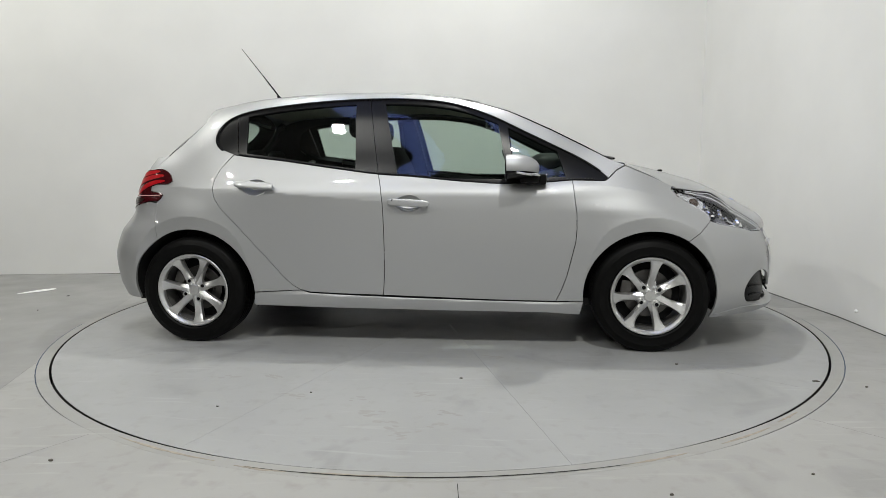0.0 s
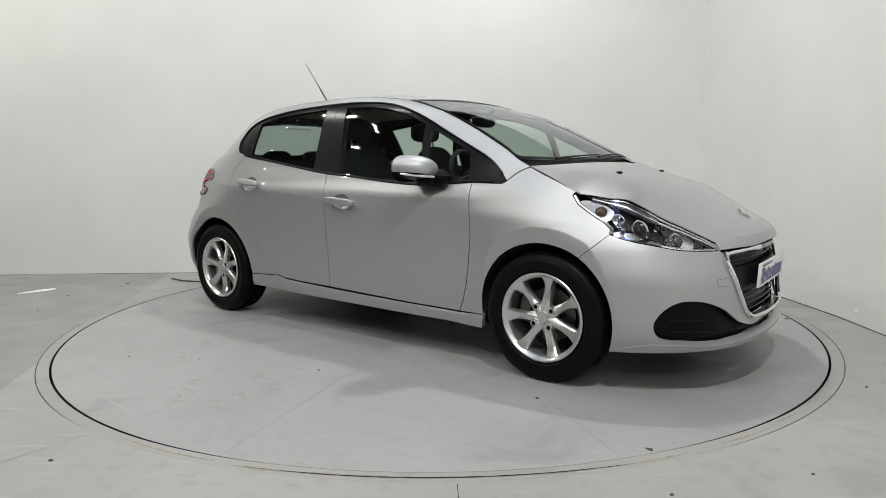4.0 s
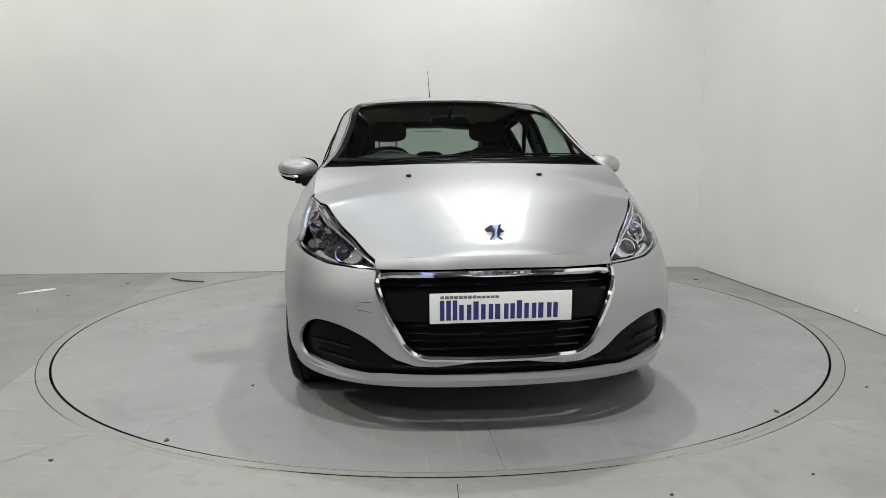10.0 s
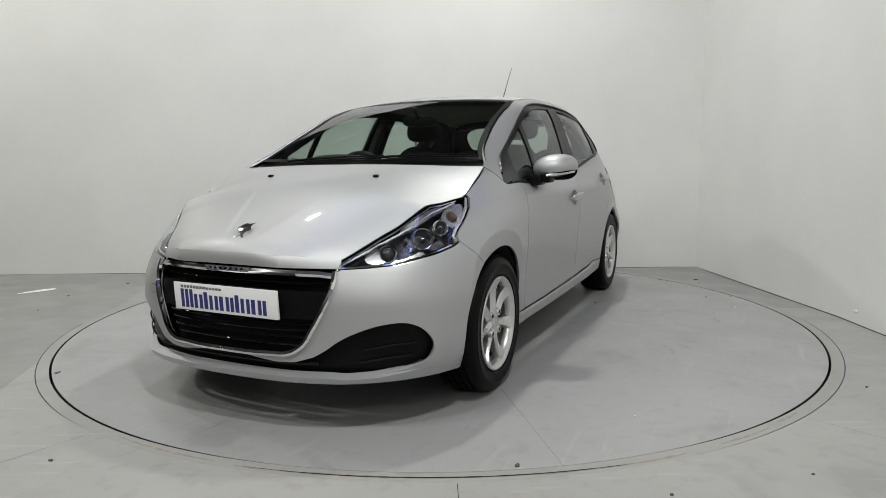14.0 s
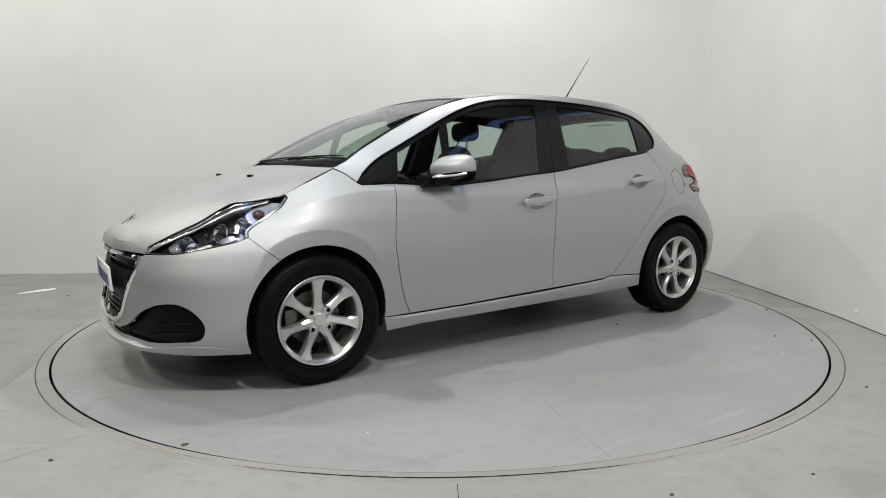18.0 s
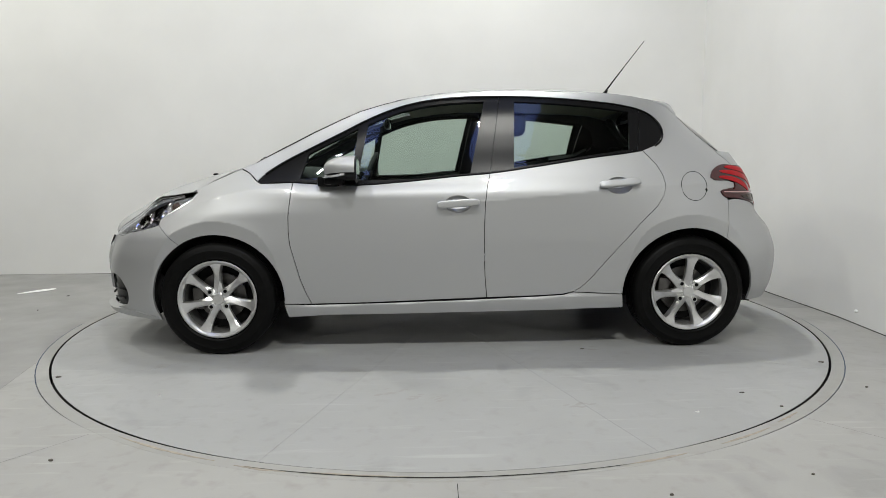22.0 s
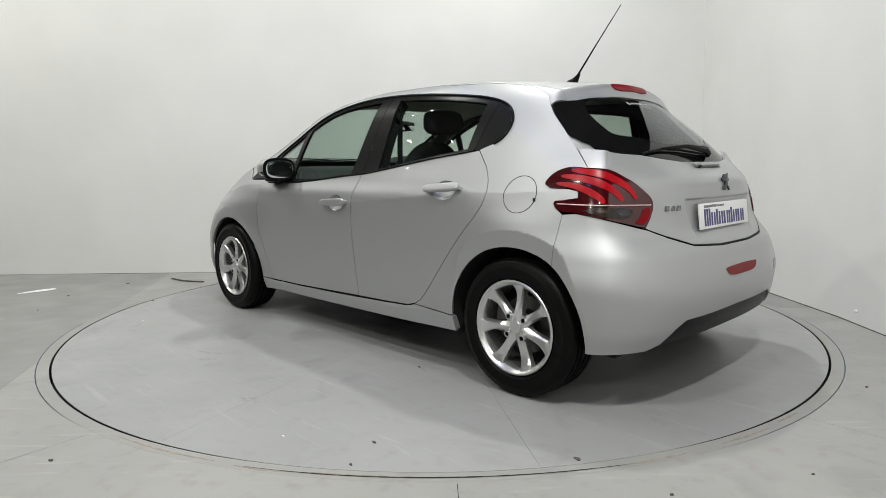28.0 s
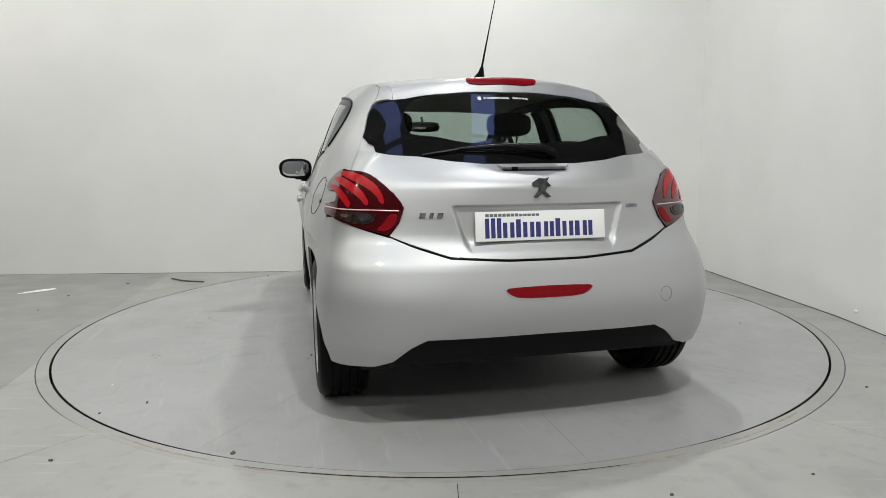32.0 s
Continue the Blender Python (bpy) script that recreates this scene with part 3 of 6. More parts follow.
def build_room():
    bm = bmesh.new()
    n = 160
    rads = [R_FRAME + 0.0055, 2.5, 3.0, 4.0, 6.0, 9.0, 14.0, 20.0]
    rings = []
    for r in rads:
        ring = []
        for i in range(n):
            a = 2 * math.pi * i / n
            x, y = r * math.cos(a), r * math.sin(a)
            z = floor_z(x, y)
            if r == rads[0]:
                # the gap outside the ring is packed with dirt but for two stretches
                deg = math.degrees(a)
                bare = max(0.0, 1 - max(0.0, abs(deg - 203) - 21) / 9, 1 - max(0.0, abs(deg - 325) - 23) / 9)
                q = R_FRAME + 0.0004 + 0.0046 * bare
                x, y = x * q / r, y * q / r
            ring.append(bm.verts.new((x, y, z)))
        rings.append(ring)
    for a, b in zip(rings, rings[1:]):
        for i in range(n):
            j = (i + 1) % n
            bm.faces.new((a[i], b[i], b[j], a[j]))
    tagged(part("floor", bm, FLOORMAT, None), "grey painted concrete floor with scuffs and dirt", "floor", kind="structure")
    bm = bmesh.new()
    lathe(bm, [(0.01, -0.16), (R_FRAME + 0.02, -0.16)], 96, "Z")
    tagged(part("pit_floor", bm, GROOVE, None), "dark pit floor under the turntable", "floor", kind="structure")
    bm = bmesh.new()
    ring_sheet(bm, R_GAP, R_FRAME, 0.0, skirt=0.12)
    tagged(part("turntable_frame", bm, FRAMEMAT, None), "grey painted steel ring set into the floor round the turntable", "frame", kind="structure")
    # near-black lining over the ring's grey inner skirt
    bm = bmesh.new()
    lathe(bm, [(R_GAP - 0.0006, -0.002), (R_GAP - 0.0006, -0.14)], 160, "Z")
    tagged(part("gap_lining", bm, GROOVE, None), "dark inner side of the turntable gap", "lining", kind="structure")
    # dust that fills the gap at the front
    bm = bmesh.new()
    n = 40
    arc0 = [radians(236 + 74 * i / n) for i in range(n + 1)]
    fill = [min(1.0, 3.6 * min(i, n - i) / n) for i in range(n + 1)]
    rin = [R_GAP - (R_GAP - R_TABLE - 0.0012) * f for f in fill]
    ra = [bm.verts.new((r * math.cos(a), r * math.sin(a), -0.0005)) for a, r in zip(arc0, rin)]
    rb = [bm.verts.new((R_GAP * math.cos(a), R_GAP * math.sin(a), -0.0002)) for a in arc0]
    for i in range(n):
        bm.faces.new((ra[i], rb[i], rb[i + 1], ra[i + 1]))
    tagged(part("gap_dust", bm, FRAMEMAT, None), "grey dust packed into the gap round the turntable", "dust", kind="structure")
    # open crack in the paint of the ring at the front
    bm = bmesh.new()
    rnd = random.Random(3)
    n = 60
    arc0 = [radians(253 + 33 * i / n) for i in range(n + 1)]
    wid = [0.0042 * math.sin(math.pi * (i + 0.5) / (n + 1)) ** 0.5 * rnd.uniform(0.5, 1.1) for i in range(n + 1)]
    mid = [2.293 + 0.009 * ((i - 0.5 * n) / (0.5 * n)) ** 2 - 0.006 * (i < n / 2) * (0.5 - i / n) for i in range(n + 1)]
    ra = [bm.verts.new(((r - w) * math.cos(a), (r - w) * math.sin(a), 0.0012)) for a, r, w in zip(arc0, mid, wid)]
    rb = [bm.verts.new(((r + w) * math.cos(a), (r + w) * math.sin(a), 0.0012)) for a, r, w in zip(arc0, mid, wid)]
    for i in range(n):
        bm.faces.new((ra[i], rb[i], rb[i + 1], ra[i + 1]))
    tagged(part("ring_crack", bm, GROOVE, None, smooth=False), "thin dark crack along the turntable frame", "crack", kind="structure")
    # joints of the concrete
    for k, (x0, y0, x1, y1) in enumerate(((0.048, -2.335, 0.056, -3.6), (-2.105, -1.0, -1.93, -1.85), (-1.34, -1.92, -1.66, -2.33), (1.43, -1.83, 1.9, -2.35), (2.33, 0.12, 2.56, 0.14))):
        bm = bmesh.new()
        d = Vector((x1 - x0, y1 - y0, 0)).normalized().cross(Vector((0, 0, 1))) * 0.0011
        z0, z1 = floor_z(x0, y0) + 0.0015, floor_z(x1, y1) + 0.0015
        bm.faces.new([bm.verts.new(q) for q in ((x0 - d.x, y0 - d.y, z0), (x0 + d.x, y0 + d.y, z0), (x1 + d.x, y1 + d.y, z1), (x1 - d.x, y1 - d.y, z1))])
        tagged(part("floor_joint", bm, GROOVE if k == 0 else JOINT, None, smooth=False), "thin dark joint in the floor", "joint", kind="structure")
    # walls
    bm = bmesh.new()
    ang = math.degrees(math.atan(0.0142))
    box(bm, -9.0, 2.72, 0, 0.15, DIP - 0.02, BAY_TOP, m=pose(0, BACK_Y, 0, rz=ang))
    w = tagged(part("wall_back", bm, WALLMAT, None, smooth=False), "plain white painted back wall of the photo bay", "wall", kind="structure")
    bm = bmesh.new()
    box(bm, 0, 0.15, -10.0, 2.40, -0.1, BAY_TOP, m=pose(2.578, 0, 0, rz=-1.6))
    tagged(part("wall_right", bm, WALLMAT, None, smooth=False), "plain white painted side wall of the photo bay", "wall", kind="structure")
    bm = bmesh.new()
    box(bm, -16.15, -16.0, -10, 9.0, -0.1, 5.2)
    tagged(part("wall_left", bm, HALLMAT, None, smooth=False), "grey hall wall far to the side", "wall", kind="structure")
    bm = bmesh.new()
    box(bm, -16, 9.0, -10.15, -10.0, -0.1, 5.2)
    tagged(part("wall_front", bm, HALLMAT, None, smooth=False), "grey hall wall behind the camera", "wall", kind="structure")
    bm = bmesh.new()
    box(bm, 9.0, 9.15, -10, 9.0, -0.1, 5.2)
    tagged(part("wall_far_side", bm, HALLMAT, None, smooth=False), "grey hall wall beyond the bay's side wall", "wall", kind="structure")
    bm = bmesh.new()
    box(bm, -16, 9.0, 9.0, 9.15, -0.1, 5.2)
    tagged(part("wall_far_back", bm, HALLMAT, None, smooth=False), "grey hall wall beyond the bay's back wall", "wall", kind="structure")
    bm = bmesh.new()
    box(bm, -16.1, 9.1, -10.1, 9.1, 5.2, 5.35)
    for y in (-8.5, -6.0, -3.5, -1.0, 1.5, 4.0, 6.5):
        box(bm, -16.0, 9.0, y - 0.06, y + 0.06, 4.95, 5.2)
    for x in (-1.45, 0.9, 5.3):
        b2 = bmesh.new()
        box(b2, x - 0.25, x + 0.25, -6.8, 1.6, 5.19, 5.198)
        tagged(part("rooflight", b2, SKYLIGHT, None, smooth=False), "long roof window with blue daylight", "roof window", kind="structure")
    tagged(part("ceiling", bm, CEILMAT, None, smooth=False), "dark hall ceiling with steel beams", "ceiling", kind="structure")


build_room()


# ---- loose things on the floor, lamps under the ceiling ----
def build_clutter():
    rnd = random.Random(9)
    bm = bmesh.new()
    x0, y0 = -3.44, 1.17
    pts = [(-0.10, -0.17), (-0.03, -0.12), (0.03, -0.05), (0.10, 0.03), (0.13, 0.12), (0.09, 0.17), (0.02, 0.13), (-0.03, 0.05), (-0.08, -0.06)]
    slab(bm, [(x0 + 0.82 * a, y0 + 0.82 * b) for a, b in pts], 0.004)
    bmesh.ops.translate(bm, vec=(0, 0, floor_z(x0, y0) + 0.012), verts=bm.verts)
    for v in bm.verts:
        v.co.z = floor_z(v.co.x, v.co.y) + 0.001 + (0.003 if v.co.z > floor_z(x0, y0) + 0.013 else 0)
    tagged(part("paper_scrap", bm, PAPER, None, smooth=False), "white scrap of paper on the grey floor", "paper")
    bm = bmesh.new()
    tube(bm, [(x, y, floor_z(x, y) + 0.008) for x, y in ((-2.56, 1.82), (-2.48, 1.74), (-2.39, 1.66), (-2.28, 1.61), (-2.17, 1.58))], 0.007, 8)
    tagged(part("cable", bm, CRUMB, None), "short dark cable lying by the back wall", "cable")
    for x, y, r in ((-1.355, -2.14, 0.014), (-3.03, 0.91, 0.02), (-2.85, 1.55, 0.025), (-2.9, 0.3, 0.012), (-2.45, -0.9, 0.014), (2.3, 1.45, 0.03), (2.25, 1.25, 0.012), (-2.0, -2.0, 0.008), (1.9, -1.5, 0.01), (1.2, -2.3, 0.008), (0.7, -2.42, 0.009)):
        r *= 0.5
        bm = bmesh.new()
        slab(bm, [(x + r * rnd.uniform(0.5, 1.3) * math.cos(a) * 1.3, y + r * rnd.uniform(0.5, 1.2) * math.sin(a)) for a in np.linspace(0, 2 * math.pi, 9)[:-1]], 0.006)
        bmesh.ops.translate(bm, vec=(0, 0, floor_z(x, y) - 0.001), verts=bm.verts)
        tagged(part("dirt_crumb", bm, CRUMB, None, smooth=False), "small dark crumb of dirt on the floor", "dirt", group="crumbs on the floor")
    bm = bmesh.new()
    bmesh.ops.create_icosphere(bm, subdivisions=1, radius=0.012)
    bmesh.ops.translate(bm, vec=(2.553, -0.395, 0.086), verts=bm.verts)
    tagged(part("wall_screw", bm, PAPER, None), "small white screw head low on the wall", "screw")
    # rusty scuffs on the frame and a dark joint under the side wall
    for a0, a1, r0 in ((238, 250, 2.292), (252, 257, 2.30), (259, 268, 2.288), (296, 303, 2.296), (305, 309, 2.285), (286, 292, 2.30)):
        bm = bmesh.new()
        out = []
        n = 14
        for i in range(n + 1):
            a = radians(a0 + (a1 - a0) * i / n)
            w = 0.007 * math.sin(math.pi * i / n) * rnd.uniform(0.4, 1.2) + 0.0008
            out.append((r0 + w, a))
        inn = [(r0 - 0.006 * math.sin(math.pi * i / n) * rnd.uniform(0.4, 1.2) - 0.0008, a) for i, (_, a) in enumerate(out)]
        slab(bm, [(r * math.cos(a), r * math.sin(a)) for r, a in out + inn[::-1]], 0.0008)
        tagged(part("rust_stain", bm, STAIN, None, smooth=False), "brown rusty scuff on the turntable frame", "stain", kind="structure")
    bm = bmesh.new()
    m = pose(2.578, 0, 0, rz=-1.6)
    for y0, y1 in ((-8.0, -0.2), (-0.2, 1.0), (1.0, 2.32)):
        q = [m @ Vector((-0.0015, y, z)) for y, z in ((y0, 0.0), (y1, 0.0), (y1, 0.005), (y0, 0.005))]
        bm.faces.new([bm.verts.new((v.x, v.y, v.z + floor_z(v.x, v.y))) for v in q])
    tagged(part("wall_joint", bm, GROOVE, None, smooth=False), "thin dark joint below the side wall", "joint", kind="structure")
    bm = bmesh.new()
    m = pose(0, BACK_Y, 0, rz=math.degrees(math.atan(0.0142)))
    for x0, x1 in ((-9.0, -3.0), (-3.0, 0.0), (0.0, 2.5)):
        q = [m @ Vector((x, -0.0015, z)) for x, z in ((x0, 0.0), (x1, 0.0), (x1, 0.007), (x0, 0.007))]
        bm.faces.new([bm.verts.new((v.x, v.y, v.z + floor_z(v.x, v.y))) for v in q])
    tagged(part("wall_joint", bm, JOINT, None, smooth=False), "thin grey joint below the back wall", "joint", kind="structure")
    # rows of small lamps far down the hall
    for i in range(6):
        for y in (-3.7, -0.4, 1.2):
            t = tagged(new("hall_lamp"), "small bright round lamp under the far hall ceiling", "lamp", group="rows of lamps down the hall")
            t.location = (-5.6 - 1.6 * i, y, 4.7)
            bm = bmesh.new()
            lathe(bm, [(0.0, 0.012), (0.075, 0.012), (0.085, 0.03), (0.06, 0.09), (0.012, 0.12), (0.012, 0.5)], 20, "Z")
            part("lamp_body", bm, PAPER, t)
            bm = bmesh.new()
            lathe(bm, [(0.0, 0.010), (0.072, 0.010)], 20, "Z")
            bmesh.ops.reverse_faces(bm, faces=[f for f in bm.faces if f.normal.z > 0])
            part("diffuser", bm, LAMPGLOW, t, "glowing round diffuser")
    for x, y, _ in LAMPS:
        t = tagged(new("ceiling_lamp"), "small round white spot lamp hanging below the roof", "lamp", group="lamps under the ceiling")
        t.location = (x, y, 4.77)
        bm = bmesh.new()
        lathe(bm, [(0.0, 0.0), (0.125, 0.0), (0.13, 0.012), (0.12, 0.05), (0.02, 0.07), (0.0, 0.07)], 24, "Z")
        part("lamp_body", bm, PAPER, t)
        for dx in (-0.067, 0.067):
            bm = bmesh.new()
            tube(bm, [(dx, 0, 0.05), (dx, 0, 0.49)], 0.004, 6)
            part("hanger", bm, STEEL, t)


build_clutter()


# ---- turntable ----
def build_turntable():
    """Ten wedge plates on a round base."""
    t = tagged(new("turntable"), "grey painted round steel turntable flush with the floor", "turntable")
    bm = bmesh.new()
    lathe(bm, [(0.0005, -0.012), (2.235, -0.012), (2.235, -0.08), (0.0005, -0.08)], 120, "Z")
    part("base_plate", bm, GROOVE, t, "dark steel base under the deck plates")
    bm = bmesh.new()
    g = 0.0005
    arc = [(R_TABLE * math.cos(radians(a)), R_TABLE * math.sin(radians(a))) for a in np.linspace(0.0, 36.0, 19)]
    c, s_ = math.cos(radians(36)), math.sin(radians(36))
    pts = [(0.3, g), (1.2, g)] + [(arc[0][0], g)] + arc[1:-1] + [(arc[-1][0] + g * s_, arc[-1][1] - g * c)] + [(1.2 * c + g * s_, 1.2 * s_ - g * c), (0.3 * c + g * s_, 0.3 * s_ - g * c)]
    slab(bm, pts, -0.03)
    bm.free()
    for k in range(10):
        bm = bmesh.new()
        slab(bm, pts, -0.03)
        bmesh.ops.rotate(bm, cent=(0, 0, 0), matrix=Matrix.Rotation(radians(36 * k), 3, "Z"), verts=bm.verts)
        part("deck_plate", bm, TABLEMAT, t, smooth=False)
    bm = bmesh.new()
    lathe(bm, [(0.0005, 0.0), (0.297, 0.0), (0.297, -0.03)], 48, "Z")
    part("hub_plate", bm, TABLEMAT, t)
    # near-black band over the grey edges of the deck plates
    bm = bmesh.new()
    lathe(bm, [(R_TABLE + 0.0006, -0.0015), (R_TABLE + 0.0006, -0.06)], 160, "Z")
    part("edge_band", bm, GROOVE, t, "dark rim")
    # dusty shoe prints and smears on the deck
    rnd = random.Random(12)
    for x, y in ((-0.171, -1.607), (0.107, -1.512), (-0.079, -1.758), (0.009, -1.875), (0.215, -1.722), (0.189, -1.875), (-0.458, -1.584), (-0.856, -1.369), (-0.651, -1.358), (0.394, -0.958),
                 (0.085, -1.966), (0.279, 1.484), (0.057, 1.579), (0.171, 1.562), (-0.776, 0.881), (-0.54, 1.681)):
        bm = bmesh.new()
        turn = rnd.uniform(-0.5, 0.5)
        for _ in range(7):
            cx, cy, r = rnd.gauss(0, 0.032), rnd.gauss(0, 0.018), rnd.uniform(0.007, 0.016)
            o = [(cx + r * rnd.uniform(0.6, 1.2) * 1.7 * math.cos(a), cy + r * rnd.uniform(0.5, 1.1) * 0.8 * math.sin(a)) for a in np.linspace(0, 2 * math.pi, 10)[:-1]]
            bm.faces.new([bm.verts.new((x + u * math.cos(turn) - v * math.sin(turn), y + u * math.sin(turn) + v * math.cos(turn), 0.0006 + 0.0001 * _)) for u, v in o])
        tagged(part("shoe_print", bm, SMEAR, t, smooth=False), "faint dusty shoe print on the deck", kind="stuff")
    # crumbs and flecks that lie on the deck
    rnd = random.Random(4)
    for x, y, r, m in ((-0.74, 0.88, 0.016, CRUMB), (-1.27, 1.59, 0.014, CRUMB), (-0.985, 1.795, 0.011, PAPER), (-1.352, 1.757, 0.012, CRUMB), (-1.88, 1.19, 0.022, CRUMB), (1.307, -0.996, 0.014, CRUMB),
                       (-0.743, -1.75, 0.010, CRUMB), (1.294, 1.475, 0.009, PAPER), (1.88, -1.2, 0.022, CRUMB), (1.89, 1.185, 0.02, CRUMB), (0.25, -1.3, 0.009, CRUMB), (-0.4, -1.55, 0.008, CRUMB)):
        r *= 0.5
        bm = bmesh.new()
        slab(bm, [(x + r * rnd.uniform(0.5, 1.2) * math.cos(a) * 1.5, y + r * rnd.uniform(0.5, 1.2) * math.sin(a) * 0.8) for a in np.linspace(0, 2 * math.pi, 9)[:-1]], 0.004)
        part("dirt_crumb", bm, m, t, smooth=False)
    return t


turntable = build_turntable()

# ---- the car ----
car = tagged(new("car"), "silver five-door hatchback car on the turntable", "car")
NOSE = S(1.25)


def N(y):
    """Arc length on the nose at a distance from the centre line."""
    k = _arc < NOSE
    return float(np.interp(y, _xy[k, 1], _arc[k]))


def T(y):
    """Arc length on the tail at a distance from the centre line."""
    k = _arc > S(-1.3)
    return float(np.interp(y, _xy[k, 1][::-1], _arc[k][::-1]))


def arcpts(cx, cz, r, a0, a1, n=26):
    return [(cx + r * math.cos(radians(a0 + (a1 - a0) * i / n)), cz + r * math.sin(radians(a0 + (a1 - a0) * i / n))) for i in range(n + 1)]


def wide(half):
    """A full-width outline from its left half, centre to centre."""
    return half + [(-s, z) for s, z in half[::-1] if abs(s) > 1e-6]


def wide_tail(half):
    return half + [(2 * LENGTH - s, z) for s, z in half[::-1] if abs(s - LENGTH) > 1e-6]


# rail between side skin and top skin, taken from the side skin so that both meet
RAIL = side((1.93, 0.43, 0.632), (1.90, 0.45, 0.65), (1.87, 0.49, 0.678), (1.8, 0.56, 0.728), (1.722, 0.62, 0.77), (1.645, 0.625, 0.806), (1.564, 0.652, 0.845), (1.507, 0.682, 0.850),
            (1.43, 0.703, 0.862), (1.384, 0.721, 0.868), (1.25, 0.935), (1.107, 0.993), (1.03, 1.022), (0.9, 1.10), (0.74, 1.188), (0.6, 1.255), (0.5, 1.297), (0.36, 1.338), (0.23, 1.368), (0.0, 1.397), (-0.2, 1.406), (-0.5, 1.404),
            (-0.9, 1.388), (-1.05, 1.372), (-1.15, 1.35))
_r = skin(np.array(RAIL))
YR = curve((2.05, 0.36), *[(x, y) for x, y, _ in _r], (-1.3, 0.49), (-1.4, 0.47))
ZR = curve((2.05, 0.50), *[(x, z) for x, _, z in _r], (-1.3, 1.325), (-1.4, 1.31))
BRAIL = side((-1.2, 1.330), (-1.245, 1.305), (-1.281, 0.572, 1.262), (-1.319, 0.594, 1.217), (-1.39, 0.617, 1.147), (-1.49, 1.067))
_b = skin(np.array(BRAIL))
YBR = curve(*[(x, y) for x, y, _ in _b], (-1.8, 0.68))
ZBR = curve(*[(x, z) for x, _, z in _b], (-1.62, 0.93), (-1.8, 0.74))


def along(a, b, k, dz=0.0):
    return (a[0] + (b[0] - a[0]) * k, a[1] + (b[1] - a[1]) * k + dz)


F_ARC = arcpts(1.249, 0.300, 0.348, 186, 58)
F_ARC2 = arcpts(1.249, 0.300, 0.348, 58, -19, 16)
R_ARC = arcpts(-1.283, 0.292, 0.362, 187, 124, 16)
R_ARC2 = arcpts(-1.283, 0.292, 0.362, 124, 2)
GAP_F = [(0.835, 0.915), (0.845, 0.838), (0.858, 0.74), (0.860, 0.66), (0.855, 0.59), (0.837, 0.508), (0.812, 0.40), (0.785, 0.32), (0.757, 0.262)]
GAP_B = [(-0.185, 0.289), (-0.176, 0.40), (-0.172, 0.5), (-0.171, 0.679), (-0.176, 0.80), (-0.187, 0.88), (-0.205, 0.953)]
GAP_R = [(-0.447, 0.295), (-0.599, 0.302), (-0.655, 0.316), (-0.695, 0.338), (-0.745, 0.385), (-0.808, 0.461), (-0.925, 0.596), (-1.012, 0.695), (-1.09, 0.775),
         (-1.125, 0.83), (-1.138, 0.885), (-1.128, 0.935), (-1.1, 0.99), (-1.03, 1.066)]
BELT = [(1.0, 0.912), (0.835, 0.915), (0.7, 0.905), (0.5, 0.897), (0.27, 0.911), (-0.03, 0.94), (-0.205, 0.953), (-0.476, 0.99), (-0.775, 1.034), (-0.93, 1.052), (-1.03, 1.068)]
DLO_TOP = [(1.018, 0.926), (0.978, 0.962), (0.898, 1.018), (0.741, 1.102), (0.584, 1.181), (0.429, 1.257), (0.274, 1.316), (0.121, 1.352), (-0.033, 1.368),
           (-0.26, 1.373), (-0.49, 1.364), (-0.646, 1.353), (-0.8, 1.337), (-0.954, 1.316), (-1.05, 1.290), (-1.10, 1.264), (-1.135, 1.228), (-1.152, 1.19), (-1.152, 1.155), (-1.135, 1.122), (-1.10, 1.095), (-1.03, 1.068)]
zbelt, ztop = curve(*BELT), curve(*[p for p in DLO_TOP[:15]])

# fender, doors, body side, sill
both("fender", skin, side(*F_ARC, (1.51, 0.655), (1.548, 0.776, 0.699), (1.546, 0.766, 0.722),
                          (1.517, 0.762, 0.747), (1.487, 0.763, 0.764), (1.433, 0.759, 0.795), (1.385, 0.755, 0.825), (1.352, 0.738, 0.863)) + [along(RAIL[9], RAIL[10], k, -0.002) for k in (0.18, 0.5, 0.8)] + side((1.25, 0.931), (1.107, 0.989),
                          (1.06, 0.965), (1.022, 0.925), (1.0, 0.911), *GAP_F), PAINT, car, step=0.009)
CUPS = [[(S(x) + 0.068 * math.cos(2 * math.pi * i / 28), z + 0.043 * math.sin(2 * math.pi * i / 28)) for i in range(28)] for x, z in ((-0.032, 0.797), (-0.885, 0.885))]
front_doors = both("front_door", skin, side(*GAP_F[::-1], *BELT[2:6], *GAP_B[::-1], (0.44, 0.268)), PAINT, car, holes=[CUPS[0]])
rear_doors = both("rear_door", skin, side(*GAP_B[::-1], *GAP_R, *BELT[-2:6:-1]), PAINT, car, holes=[CUPS[1]])
TAIL = side((-1.405, 0.77, 0.92), (-1.42, 0.755, 0.955), (-1.47, 0.70, 0.986), (-1.55, 0.655, 0.985), (-1.65, 0.60, 0.955), (-1.725, 0.55, 0.90), (-1.76, 0.517, 0.846),
            (-1.755, 0.535, 0.79), (-1.738, 0.568, 0.742), (-1.66, 0.65, 0.77), (-1.55, 0.73, 0.805), (-1.468, 0.78, 0.825), (-1.458, 0.785, 0.845), (-1.50, 0.765, 0.858),
            (-1.548, 0.73, 0.866), (-1.545, 0.73, 0.893), (-1.50, 0.745, 0.903), (-1.43, 0.765, 0.905))
TAIL_R = flow(TAIL, sharp=(8,))
